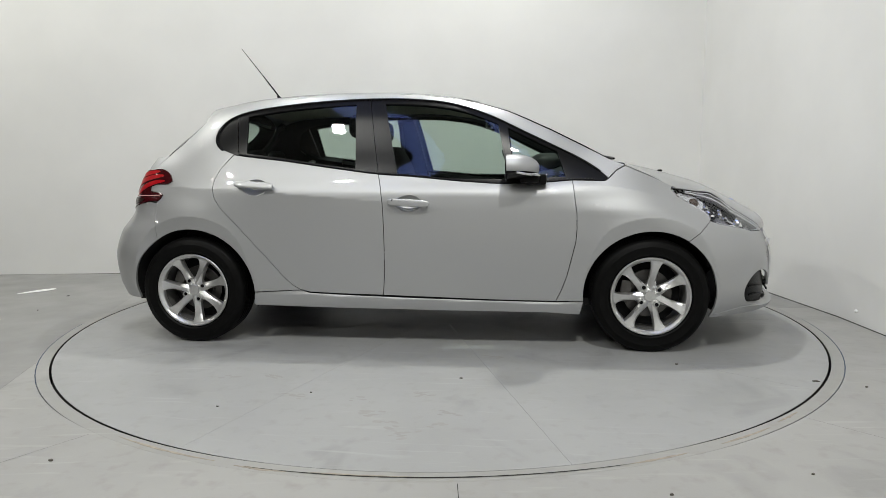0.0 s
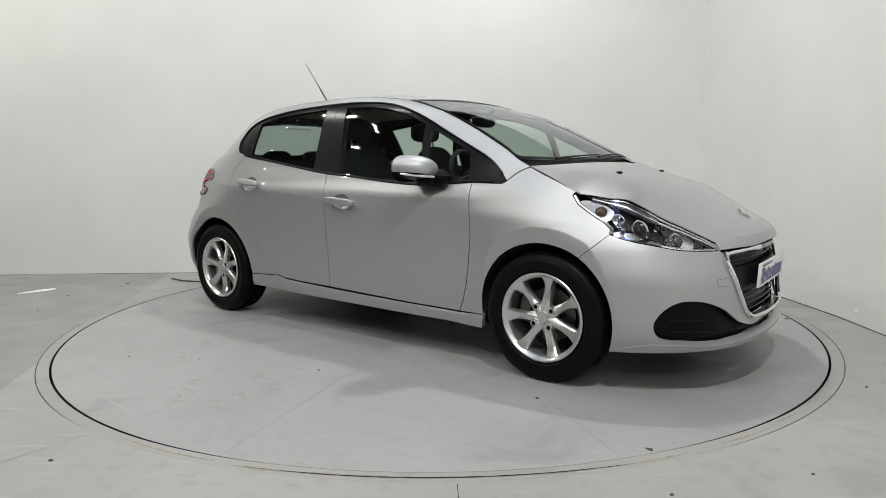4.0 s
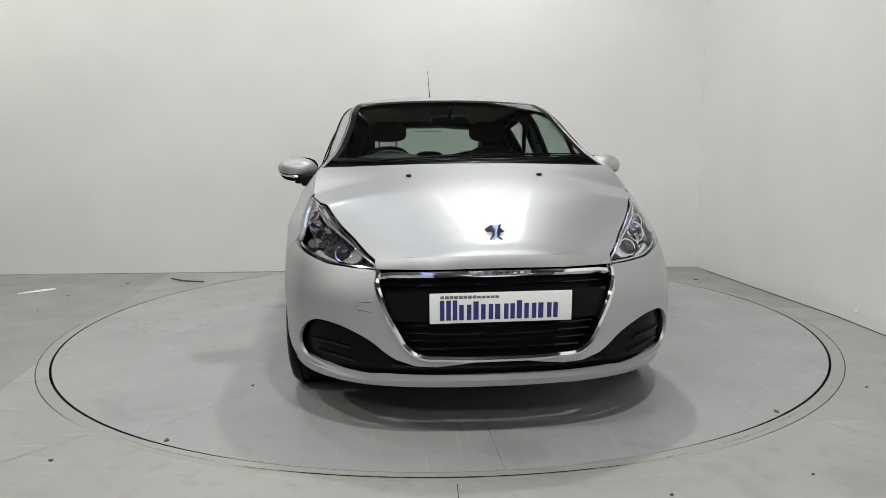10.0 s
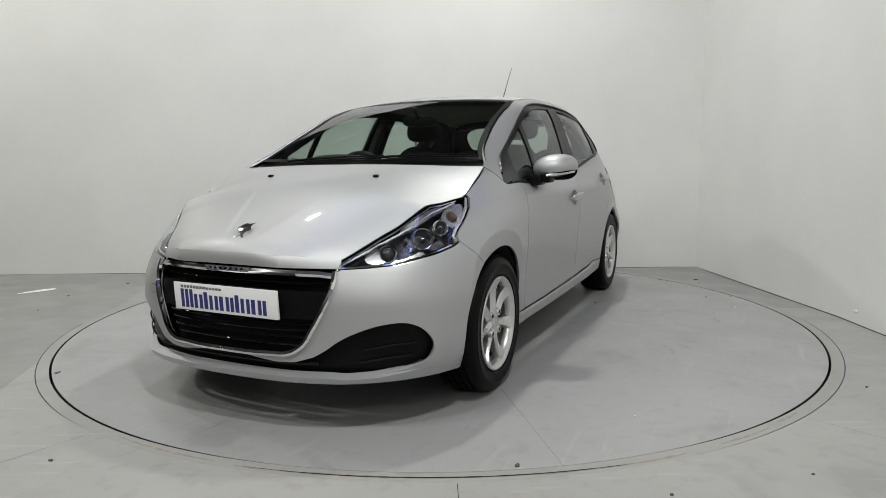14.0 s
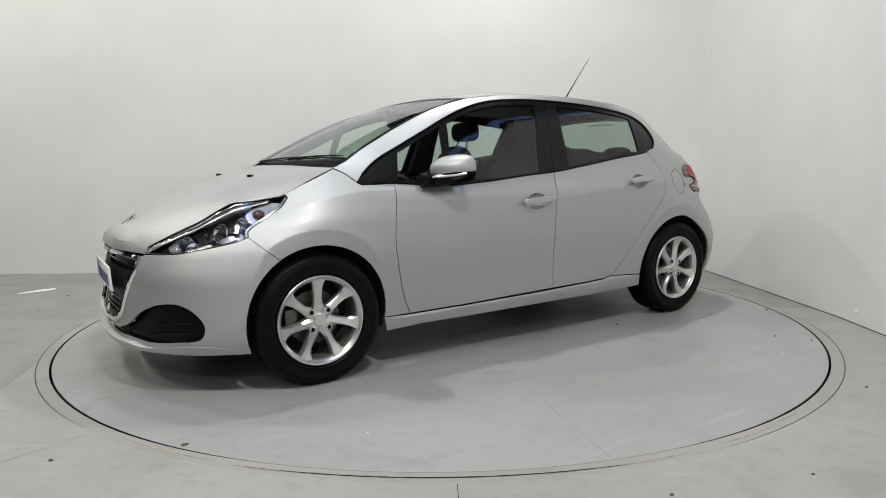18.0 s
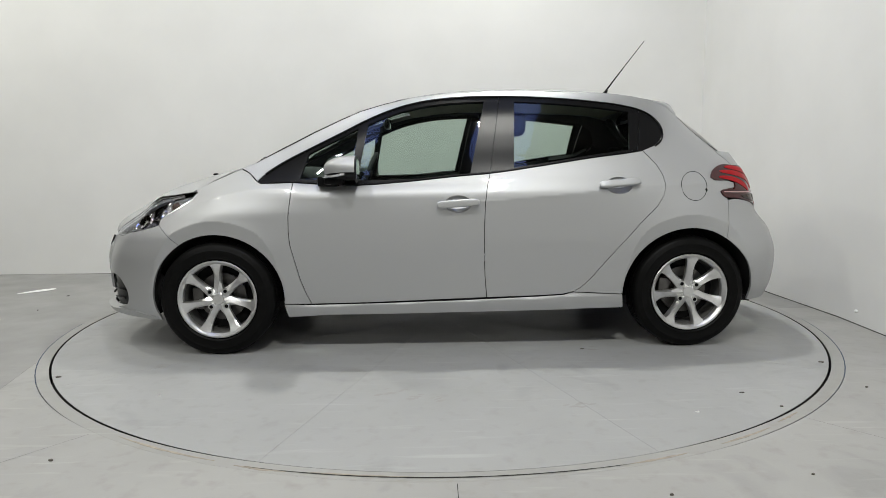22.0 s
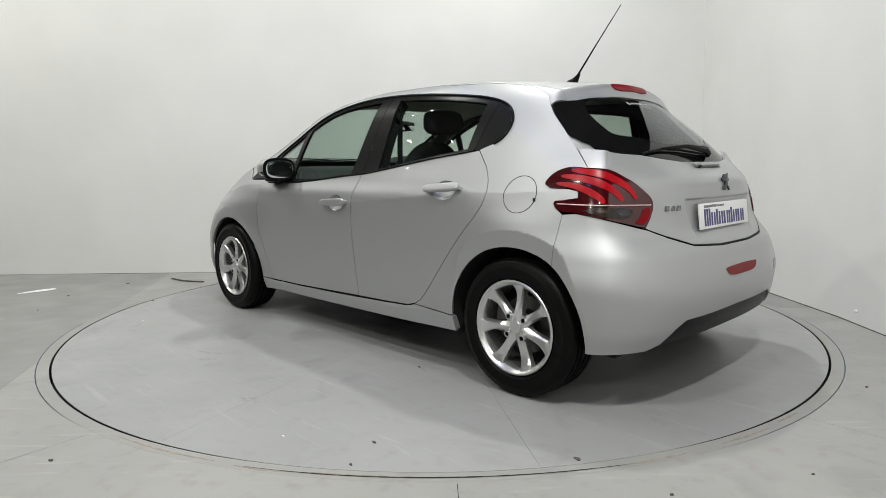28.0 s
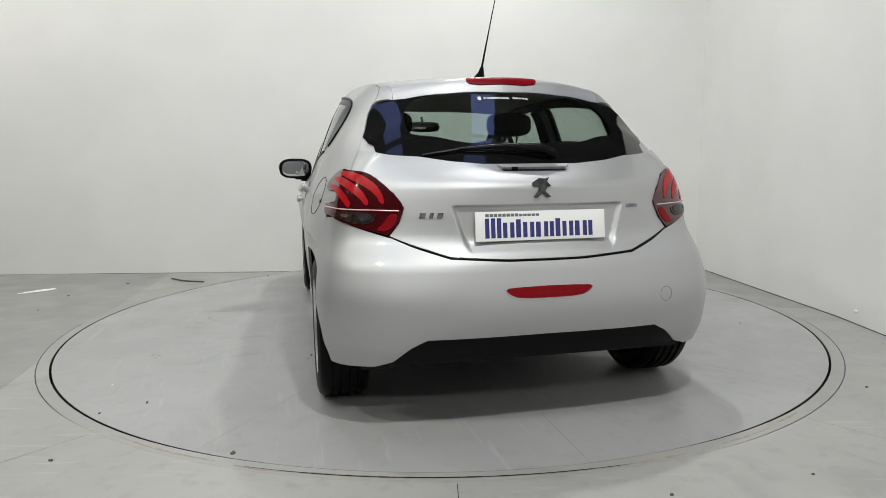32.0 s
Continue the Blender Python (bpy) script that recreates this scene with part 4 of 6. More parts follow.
body_sides = both("body_side", skin, side(*GAP_R[2:-1]) + side(*DLO_TOP[::-1]) + side((1.06, 0.968), (1.105, 0.993)) + RAIL[12:] + BRAIL
                  + [TAIL[3], TAIL[2], TAIL[1], TAIL[0], TAIL[17], TAIL[16], TAIL[15], TAIL[14], TAIL[13], TAIL[12], TAIL[11]]
                  + side((-1.50, 0.76, 0.80)) + side(*R_ARC2) + side((-0.921, 0.30), (-0.66, 0.313)), PAINT, car, gap=0.001, step=0.009)
def sill_skin(uv):
    """The sill stands proud, with a sloping upper face."""
    P = skin(uv)
    _, nn = plan(uv[:, 0])
    top_ = 0.262 + 0.05 * np.clip((0.8 - P[:, 0]) / 1.7, 0, 1)
    k = np.clip((top_ - uv[:, 1]) / 0.018, 0, 1)
    ends = np.clip((P[:, 0] + 0.93) / 0.35, 0, 1) * np.clip((0.90 - P[:, 0]) / 0.12, 0, 1)
    P[:, :2] += nn * ((0.002 + 0.010 * k) * ends)[:, None]
    return P


both("sill", sill_skin, side((0.903, 0.262), (0.757, 0.258), (0.44, 0.264), (-0.02, 0.276), (-0.447, 0.291), (-0.599, 0.298), (-0.655, 0.311), (-0.921, 0.296), (-0.93, 0.222),
                        (-0.5, 0.214), (0.2, 0.205), (0.7, 0.20), (0.884, 0.188)), PAINT, car, gap=0.001, off=0.0, depth=0.03, step=0.012)

# bumpers
GRILLE = [(0, 0.304), (N(0.2), 0.306), (N(0.30), 0.315), (N(0.345), 0.345), (N(0.38), 0.40), (N(0.428), 0.49), (N(0.458), 0.575), (N(0.462), 0.612)]
SLOT = [(0, 0.299), (N(0.38), 0.299), (N(0.425), 0.325), (N(0.47), 0.358), (N(0.54), 0.394), (N(0.63), 0.421), (N(0.69), 0.42), (N(0.735), 0.385), (N(0.757), 0.32), (N(0.748), 0.278),
        (N(0.70), 0.25), (N(0.6), 0.230), (N(0.5), 0.228), (N(0.43), 0.234), (0, 0.236)]
LAMP = side((1.922, 0.447, 0.619), (1.854, 0.533, 0.624), (1.801, 0.63, 0.632), (1.736, 0.688, 0.649), (1.66, 0.74, 0.666), (1.587, 0.768, 0.684), (1.548, 0.776, 0.699), (1.546, 0.766, 0.722),
            (1.517, 0.762, 0.747), (1.487, 0.763, 0.764), (1.433, 0.759, 0.795), (1.385, 0.755, 0.825), (1.352, 0.738, 0.863)) + [along(RAIL[9], RAIL[10], 0.14)] + RAIL[9:0:-1]
front_bumper = sheet("front_bumper", skin, wide([(0, 0.200), (N(0.42), 0.200), (N(0.6), 0.197), (S(1.66), 0.19), *side(*F_ARC2[::-1]), *side((1.51, 0.655)), LAMP[6], LAMP[5], LAMP[4],
                                                 LAMP[3], LAMP[2], LAMP[1], (N(0.48), 0.621), *GRILLE[::-1]]), PAINT, car, holes=[flow(wide(SLOT))], gap=0.001)
sheet("lower_grille", skin, wide([(s * 1.01, z) for s, z in SLOT[:8]] + SLOT[8:]), BLACK, front_bumper, "black plastic lower intake with fog lamp recesses", gap=-0.012, depth=0, off=-0.03)
rear_bumper = sheet("rear_bumper", skin, wide_tail([(LENGTH, 0.372), (T(0.46), 0.37), (T(0.52), 0.34), (T(0.59), 0.284), (T(0.66), 0.262), (S(-1.70, 0.75), 0.252),
                                                    *side(*R_ARC), *side((-1.50, 0.76, 0.80)), TAIL[10], TAIL[9], (T(0.60), 0.735), (T(0.5), 0.70), (T(0.37), 0.662),
                                                    (T(0.15), 0.648), (LENGTH, 0.647)]), PAINT, car, gap=0.001)
sheet("rear_valance", skin, wide_tail([(LENGTH, 0.38), (T(0.47), 0.378), (T(0.53), 0.35), (T(0.60), 0.29), (T(0.58), 0.275), (LENGTH, 0.272)]), BLACK, rear_bumper,
      "matt black plastic lower valance", gap=0, off=-0.008)

# bonnet, windscreen, roof
xs = np.linspace(1.895, 1.115, 30)
left = [(x, float(YR(x)) - 0.001) for x in xs]
_cy = np.linspace(0, 0.46, 47)
_bx = np.linspace(2.03, 1.85, 200)
_cx = np.array([np.interp(0.674 - 0.012 * (y / 0.43) ** 2, top(np.column_stack([_bx, np.full(200, y)]))[:, 2], _bx) for y in _cy])
half = [(float(np.interp(y, _cy, _cx)), y) for y in (0.0, 0.06, 0.12, 0.18, 0.24, 0.30, 0.35, 0.38, 0.42)] + left + [(1.135, 0.6), (1.16, 0.4), (1.175, 0.2), (1.18, 0.0)]
bonnet = sheet("bonnet", top, half + [(x, -y) for x, y in half[::-1] if y > 1e-6], PAINT, car, gap=0.002, depth=0.004, step=0.012)


def bonnet_fold(uv):
    """The bonnet's steep front face, from its lower edge up to the fold."""
    y, v = uv[:, 0], np.clip(uv[:, 1] / 0.05, 0, 1)[:, None]
    xe = np.interp(np.abs(y), _fy, _fx)
    hi = top(np.column_stack([np.interp(np.abs(y), _cy, _cx) - 0.0022, y])) + np.array([0, 0, 0.0002])
    lo = np.column_stack([xe - 0.003, y, 0.633 - 0.006 * (y / 0.35) ** 2])
    return lo * (1 - v) + hi * v + np.array([0.8, 0, 0.4]) * (0.003 * 4 * v * (1 - v))


sheet("front_face", bonnet_fold, [(-0.456, 0), (0.456, 0), (0.447, 0.05), (-0.447, 0.05)], PAINT, bonnet, gap=0.0, depth=0.015, step=0.01)
xs = np.linspace(1.02, 0.235, 24)
half = [(1.112, 0.0), (1.102, 0.25), (1.074, 0.45), (1.04, 0.6)] + [(x, float(YR(x)) - 0.002) for x in xs] + [(0.26, 0.45), (0.29, 0.25), (0.30, 0.0)]
WS = half + [(x, -y) for x, y in half[::-1] if y > 1e-6]


def screen(uv):
    """The windscreen: a little flatter than the roof that it runs into."""
    P = top(uv)
    P[:, 2] += 0.010 * np.clip((0.56 - uv[:, 0]) / 0.27, 0, 1) ** 2 - 0.006
    return P


windscreen = sheet("windscreen", screen, WS, GLASS, car, "large raked tinted windscreen", gap=0.0, depth=0.0, off=-0.004)
sheet("windscreen_border", screen, WS, BLACK, car, "black printed glass border", holes=[shrink(dense(np.array(WS), 0.03), 0.028)], gap=0.0, depth=0, off=-0.002)
EDGE_TRIM = list(zip(RAIL[12:19], (0.003, 0.008, 0.008, 0.007, 0.006, 0.004, 0.001)))
both("windscreen_edge", skin, [r for r, _ in EDGE_TRIM] + [(r[0], r[1] - d) for r, d in EDGE_TRIM[::-1]], BLACK, body_sides, "black glass edge lapping the pillar", gap=0.0, depth=0.0, off=0.0008)
half2 = [(1.2, 0.0), (1.19, 0.25), (1.16, 0.5), (1.12, 0.69), (1.03, 0.685), (1.0, 0.67), (1.06, 0.4), (1.07, 0.0)]
sheet("cowl", top, half2 + [(x, -y) for x, y in half2[::-1] if y > 1e-6], BLACK, car, "black plastic cowl below the windscreen", gap=0.0, depth=0.0, off=-0.022)
xs = np.linspace(0.225, -1.15, 36)
half = [(0.292, 0.0), (0.282, 0.25), (0.252, 0.45)] + [(x, float(YR(x)) - 0.001) for x in xs] + [(-1.17, 0.45), (-1.185, 0.25), (-1.19, 0.0)]
roof = sheet("roof", top, half + [(x, -y) for x, y in half[::-1] if y > 1e-6], PAINT, car, gap=0.001)
half = [(-1.192, 0.0), (-1.187, 0.25), (-1.172, 0.45), (-1.166, 0.478), (-1.306, 0.478), (-1.325, 0.43), (-1.358, 0.25), (-1.372, 0.0)]

tgate_half = [(LENGTH, 1.005), (T(0.2), 1.008), (T(0.35), 1.02), (T(0.48), 1.038)] + side((-1.60, 0.61, 1.055)) + [BRAIL[-1]] + [TAIL[3], TAIL[4], TAIL[5], TAIL[6], TAIL[7], TAIL[8],
              (T(0.5), 0.706), (T(0.37), 0.668), (T(0.15), 0.654), (LENGTH, 0.653)]
_tb = skin(np.array(tgate_half[:6]))
ZB = curve((-1.22, 1.405), (-1.33, 1.340), (-1.45, 1.250), (-1.55, 1.168), (-1.65, 1.077), (float(_tb[0][0]), 1.003), (-1.85, 0.88))

# roof corner beside the spoiler: from the spoiler's end down to the edge of the side
_ce = skin(np.array([RAIL[-1]] + BRAIL[:3]))


def roof_corner(uv):
    u, v = np.clip(uv[:, 1], -0.1, 1.1), uv[:, 0][:, None]
    x = -1.166 - 0.14 * u
    a = top(np.column_stack([x, np.full_like(x, 0.4795)]))
    b = np.column_stack([np.interp(u * 3, range(4), _ce[:, k]) for k in range(3)])
    P = a * (1 - v) + b * v + np.array([-0.25, 0.55, 0.8]) * (0.004 * 4 * v * (1 - v))
    xe, ye = -1.306 * (1 - v[:, 0]) + _ce[3, 0] * v[:, 0], 0.4795 * (1 - v[:, 0]) + _ce[3, 1] * v[:, 0]
    roll = np.clip(top(np.column_stack([xe, ye]))[:, 2] * (1 - v[:, 0]) + _ce[3, 2] * v[:, 0] - hatch(np.column_stack([xe, ye]))[:, 2] - 0.004, 0, 0.08)
    P[:, 2] -= roll * np.clip((u - 0.6) / 0.4, 0, 1) ** 3
    return P


both("roof_corner", roof_corner, [(0, 0), (1, 0), (1, 0.5), (1, 1), (0.5, 1), (0, 1), (0, 0.5)], PAINT, body_sides, gap=0.0, depth=0.014, step=0.06)

# tailgate and rear window


def tailgate_skin(uv):
    """The tailgate: a crisp edge above the plate, and a shallow hollow below it that runs out softly."""
    P = skin(uv)
    _, nn = plan(uv[:, 0])
    z = uv[:, 1]
    reach = 0.350 - 0.30 * np.clip(0.85 - z, 0, 0.2)
    k = np.clip((0.852 - z) / 0.007, 0, 1) * np.clip((z - 0.672) / 0.05, 0, 1) * np.clip((reach - np.abs(P[:, 1])) / 0.022, 0, 1)
    P[:, :2] -= nn * (0.017 * k * k * (3 - 2 * k))[:, None]
    return P


tailgate = sheet("tailgate", tailgate_skin, wide_tail(tgate_half), PAINT, car, depth=0.03, gap=0.0024, step=0.009)


def spoiler_skin(uv):
    """The roof runs on and rolls over at the trailing edge."""
    P = top(uv)
    edge = np.interp(np.abs(uv[:, 1]), (0.0, 0.25, 0.43, 0.478, 0.6), (-1.372, -1.358, -1.325, -1.306, -1.28))
    f = np.clip((edge + 0.055 - uv[:, 0]) / 0.055, 0, 1)
    rim = np.column_stack([edge, np.clip(uv[:, 1], -0.4795, 0.4795)])
    P[:, 2] -= (top(rim)[:, 2] - hatch(rim)[:, 2] - 0.004) * f**3
    return P


sheet("spoiler", spoiler_skin, half + [(x, -y) for x, y in half[::-1] if y > 1e-6], PAINT, tailgate, depth=0.014, gap=0.0, back=True, step=0.010)
half = [(-1.27, 0.0), (-1.262, 0.3), (-1.260, 0.45), (-1.268, 0.52), (-1.288, 0.556)] + [(x, float(YBR(x)) - 0.003) for x in np.linspace(-1.31, -1.425, 8)] + [(-1.447, 0.618), (-1.472, 0.611), (-1.498, 0.592)] + [(x, y) for x, y, _ in _tb[4::-1]]
corner = [(-1.41, float(YBR(-1.41))), (-1.45, float(YBR(-1.45))), (-1.49, float(YBR(-1.49))), (float(_tb[4][0]) - 0.004, float(_tb[4][1])), (-1.498, 0.586), (-1.472, 0.605), (-1.447, 0.612), (-1.42, float(YBR(-1.42)) - 0.008)]
both("window_corner", hatch, corner, PAINT, tailgate, gap=0.0, depth=0.0, off=-0.003)
BW = half + [(x, -y) for x, y in half[::-1] if y > 1e-6]
hh = [(-1.365, 0.0), (-1.355, 0.25), (-1.345, 0.38), (-1.365, 0.43), (-1.42, 0.452), (-1.50, 0.452), (-1.53, 0.43)] + [(x + 0.075, y * 0.8) for x, y, _ in _tb[3::-1]]
HOLE = hh + [(x, -y) for x, y in hh[::-1] if y > 1e-6]
rear_window = sheet("rear_window", hatch, BW, PRIVACY, tailgate, "tinted heated rear window", gap=0.002, depth=0.0)
sheet("rear_window_border", hatch, BW, GLOSSBLACK, tailgate, "black printed glass border", holes=[rounded(HOLE, 1)], gap=0.002, depth=0, off=0.0015)


# windows and their black surrounds
topz = lambda x, d=0.03: (x, float(ztop(x)) - d)
FGLASS = [(0.50, 0.925), *[topz(x) for x in (0.445, 0.36, 0.27, 0.18, 0.1, 0.0, -0.1, -0.185)], (-0.10, 0.955), (0.2, 0.93)]
TRIG = [(0.80, 0.935), *[topz(x, 0.025) for x in (0.76, 0.7, 0.62, 0.55, 0.50)], (0.535, 0.925)]
RGLASS = [(-0.335, 0.985), *[topz(x) for x in (-0.352, -0.45, -0.55, -0.65, -0.75, -0.85, -0.93, -0.975)], (-0.955, 1.075), (-0.775, 1.052), (-0.5, 1.008)]
FFRAME = [*DLO_TOP[:9], (-0.15, 1.373), (-0.272, 1.373), (-0.205, 0.953), *BELT[5::-1]]
RFRAME = [(-0.272, 1.373), *DLO_TOP[10:15], (-1.04, 1.291), (-1.0, 1.06), *BELT[-2:6:-1], (-0.205, 0.953)]
for a, d1, d2, bs in ((False, front_doors[0], rear_doors[0], body_sides[0]), (True, front_doors[1], rear_doors[1], body_sides[1])):
    sheet("window_frame", skin, side(*FFRAME), PILLAR, d1, "satin black window frame and pillar cover", holes=[side(*FGLASS), side(*TRIG)], mirror=a, gap=0.0015, depth=0.015, off=-0.002)
    sheet("window", skin, side(*FGLASS), GLASS, d1, "green-tinted side window", mirror=a, gap=-0.004, depth=0, off=-0.008)
    sheet("vent_window", skin, side(*TRIG), GLASS, d1, "small fixed triangular window", mirror=a, gap=-0.004, depth=0, off=-0.008)
    sheet("window_frame", skin, side(*RFRAME), PILLAR, d2, "satin black window frame and pillar cover", holes=[side(*RGLASS)], mirror=a, gap=0.0015, depth=0.015, off=-0.002)
    sheet("window", skin, side(*RGLASS), GLASS, d2, "green-tinted side window", mirror=a, gap=-0.004, depth=0, off=-0.008)
    sheet("quarter_cover", skin, side((-1.04, 1.291), *flow(DLO_TOP[15:], closed=False), (-1.0, 1.062)), PILLAR, bs,
          "black rear quarter window cover", mirror=a, gap=0.002, depth=0.015, off=-0.002)


# wheels
def build_wheel():
    w = new("wheel")
    bm = bmesh.new()
    tread = [(0.303, -0.078), (0.3045, -0.062)]
    for y in (-0.05, -0.018, 0.018, 0.05):
        tread += [(0.305, y - 0.006), (0.297, y - 0.0045), (0.297, y + 0.0045), (0.305, y + 0.006)]
    tread += [(0.3045, 0.062), (0.303, 0.078)]
    wall = [(0.293, 0.093), (0.286, 0.098), (0.268, 0.1035), (0.264, 0.1055), (0.258, 0.1035), (0.238, 0.1015), (0.226, 0.1005), (0.222, 0.102), (0.216, 0.097), (0.206, 0.086)]
    lathe(bm, [(r, -y) for r, y in wall[::-1]] + tread + wall, 96)
    part("tyre", bm, RUBBER, w, "black road tyre")
    bm = bmesh.new()
    lathe(bm, [(0.206, 0.090), (0.2095, 0.098), (0.206, 0.102), (0.201, 0.101), (0.197, 0.095), (0.188, 0.089), (0.184, 0.080), (0.1835, 0.06)], 84)
    rim = part("rim", bm, ALLOY, w, "silver seven-spoke alloy rim")
    # inside of the rim, much darker than its face
    bm = bmesh.new()
    lathe(bm, [(0.184, 0.062), (0.181, 0.03), (0.180, -0.08), (0.205, -0.09)], 72)
    part("rim_barrel", bm, BARREL, rim, "dull dark inside of the rim")
    # each spoke: a high edge, a broad sloping face on one side and a steep one on the other
    rows_ = ((0.025, 0.030, 0.030, 0.000, 0.079), (0.055, 0.024, 0.024, -0.004, 0.082), (0.085, 0.020, 0.019, -0.009, 0.081), (0.115, 0.020, 0.017, -0.013, 0.079), (0.145, 0.023, 0.018, -0.017, 0.080),
             (0.170, 0.029, 0.023, -0.024, 0.086), (0.187, 0.036, 0.031, -0.032, 0.092), (0.1985, 0.041, 0.037, -0.038, 0.095))
    for i in range(7):
        bm = bmesh.new()
        ring = []
        for r, kl, kr, o, h in rows_:
            deep = 0.016 * min(1.0, (0.21 - r) / 0.06)
            ring.append([bm.verts.new(q) for q in ((-kl, h - 0.04, r), (-kl, h - deep * 0.8, r), (o - 0.0015, h, r), (o + 0.0035, h - 0.0015, r), (kr * 0.55, h - deep * 0.5, r), (kr, h - deep, r), (kr, h - 0.04, r))])
        for q, u in zip(ring, ring[1:]):
            for k in range(6):
                bm.faces.new((q[k], q[k + 1], u[k + 1], u[k]))
        bmesh.ops.recalc_face_normals(bm, faces=bm.faces)
        if sum(f.normal.y * f.calc_area() for f in bm.faces) < 0:
            bmesh.ops.reverse_faces(bm, faces=bm.faces)
        bmesh.ops.rotate(bm, cent=(0, 0, 0), matrix=Matrix.Rotation(radians(i * 360 / 7), 3, "Y"), verts=bm.verts)
        spoke = part("spoke", bm, ALLOY, rim)
        spoke.data.set_sharp_from_angle(angle=radians(17))
    bm = bmesh.new()
    lathe(bm, [(0.0, 0.085), (0.027, 0.084), (0.030, 0.078), (0.040, 0.074), (0.055, 0.066), (0.060, 0.03)], 40)
    part("hub", bm, ALLOY, rim)
    for i in range(4):
        bm = bmesh.new()
        a = radians(45 + 90 * i)
        lathe(bm, [(0.0, 0.087), (0.0075, 0.087), (0.0095, 0.084), (0.0095, 0.06)], 12)
        bmesh.ops.translate(bm, vec=(0.057 * math.cos(a), 0, 0.057 * math.sin(a)), verts=bm.verts)
        part("wheel_bolt", bm, BLACK, rim, "dark wheel bolt")
        bm = bmesh.new()
        lathe(bm, [(0.0095, 0.078), (0.011, 0.0865), (0.0145, 0.0865), (0.017, 0.078), (0.0175, 0.05)], 16)
        bmesh.ops.translate(bm, vec=(0.057 * math.cos(a), 0, 0.057 * math.sin(a)), verts=bm.verts)
        part("bolt_seat", bm, ALLOY, rim)
    bm = bmesh.new()
    lathe(bm, [(0.0, 0.012), (0.07, 0.012), (0.072, 0.0), (0.128, 0.0), (0.128, -0.02), (0.0, -0.02)], 48)
    part("brake_disc", bm, STEEL, w, "dull steel brake disc")
    bm = bmesh.new()
    box(bm, 0.09, 0.15, -0.03, 0.035, -0.06, 0.06, 0.012)
    part("brake_caliper", bm, STEEL, w)
    bm = bmesh.new()
    lathe(bm, [(0.0, -0.045), (0.185, -0.045)], 48)
    part("back_plate", bm, DARK, w)
    return w


wheel = build_wheel()
wheel.parent = car
wheel.matrix_basis = pose(1.249, 0.735, 0.303, 0, 2, 0)
for x, y, a in [(-1.289, 0.735, -5), (1.249, -0.735, 8), (-1.289, -0.735, 20)]:
    copy_thing(wheel, pose(x, y, 0.303, 0, a, 0) @ (pose(0, 0, 0, 0, 0, 180) if y < 0 else Matrix.Identity(4)))


# ---- car details ----
def mirror_bm(bm):
    bmesh.ops.transform(bm, matrix=Matrix.Diagonal((1, -1, 1, 1)), verts=bm.verts)
    bmesh.ops.reverse_faces(bm, faces=bm.faces)


def pair(name, build, material, parents, label=""):
    """A part built on the left side, and its mirror image on the right."""
    out = []
    for k, p in enumerate(parents if isinstance(parents, tuple) else (parents, parents)):
        bm = bmesh.new()
        build(bm)
        if k:
            mirror_bm(bm)
        out.append(part(name, bm, material, p, label))
    return tuple(out)


def at_skin(s, z, off=0.0):
    """Place and outward normal on the wrap-round skin."""
    uv = np.array([[s, z]])
    e = 0.003
    P = skin(uv)[0]
    n = np.cross(skin(uv + [e, 0])[0] - skin(uv - [e, 0])[0], skin(uv + [0, e])[0] - skin(uv - [0, e])[0])
    n = n / np.linalg.norm(n)
    return Vector(P + n * off), Vector(n)


def at_top(x, y, off=0.0):
    return Vector(top(np.array([[x, y]]))[0]) + Vector((0, 0, off))


def skin_line(bm, pts, radius, off=0.0, closed=False, step=0.02):
    """A thin bar that follows the skin along an outline."""
    a = np.array(pts, float)
    a = dense(a, step) if closed else np.concatenate([dense(a, step)[:0]] + [np.linspace(p, q, max(2, int(np.hypot(*(q - p)) / step) + 1))[:-1] for p, q in zip(a, a[1:])] + [a[-1:]])
    P = [at_skin(s, z, off)[0] for s, z in a]
    tube(bm, P + ([P[0]] if closed else []), radius, 6, ends=not closed)


def frame_at(p, n, up=(0, 0, 1)):
    """A pose whose z is the normal and whose y is as near to up as it can be."""
    z = Vector(n).normalized()
    x = Vector(up).cross(z).normalized()
    y = z.cross(x)
    return Matrix(((x.x, y.x, z.x, p[0]), (x.y, y.y, z.y, p[1]), (x.z, y.z, z.z, p[2]), (0, 0, 0, 1)))


def blob(bm, centre, size, power=2.6, nu=20, nv=14):
    """A rounded box."""
    def sp(c, p):
        return math.copysign(abs(c) ** (2 / p), c)
    rows = []
    for j in range(nv + 1):
        v = -math.pi / 2 + math.pi * j / nv
        rows.append([bm.verts.new((centre[0] + size[0] * sp(math.cos(v), power) * sp(math.cos(2 * math.pi * i / nu), power),
                                   centre[1] + size[1] * sp(math.cos(v), power) * sp(math.sin(2 * math.pi * i / nu), power),
                                   centre[2] + size[2] * sp(math.sin(v), power))) for i in range(nu)])
    fs = []
    for a, b in zip(rows, rows[1:]):
        for i in range(nu):
            k = (i + 1) % nu
            fs.append(bm.faces.new((a[i], a[k], b[k], b[i])))
    bmesh.ops.remove_doubles(bm, verts=[v for r in (rows[0], rows[-1]) for v in r], dist=1e-6)
    return [v for r in rows for v in r if v.is_valid]


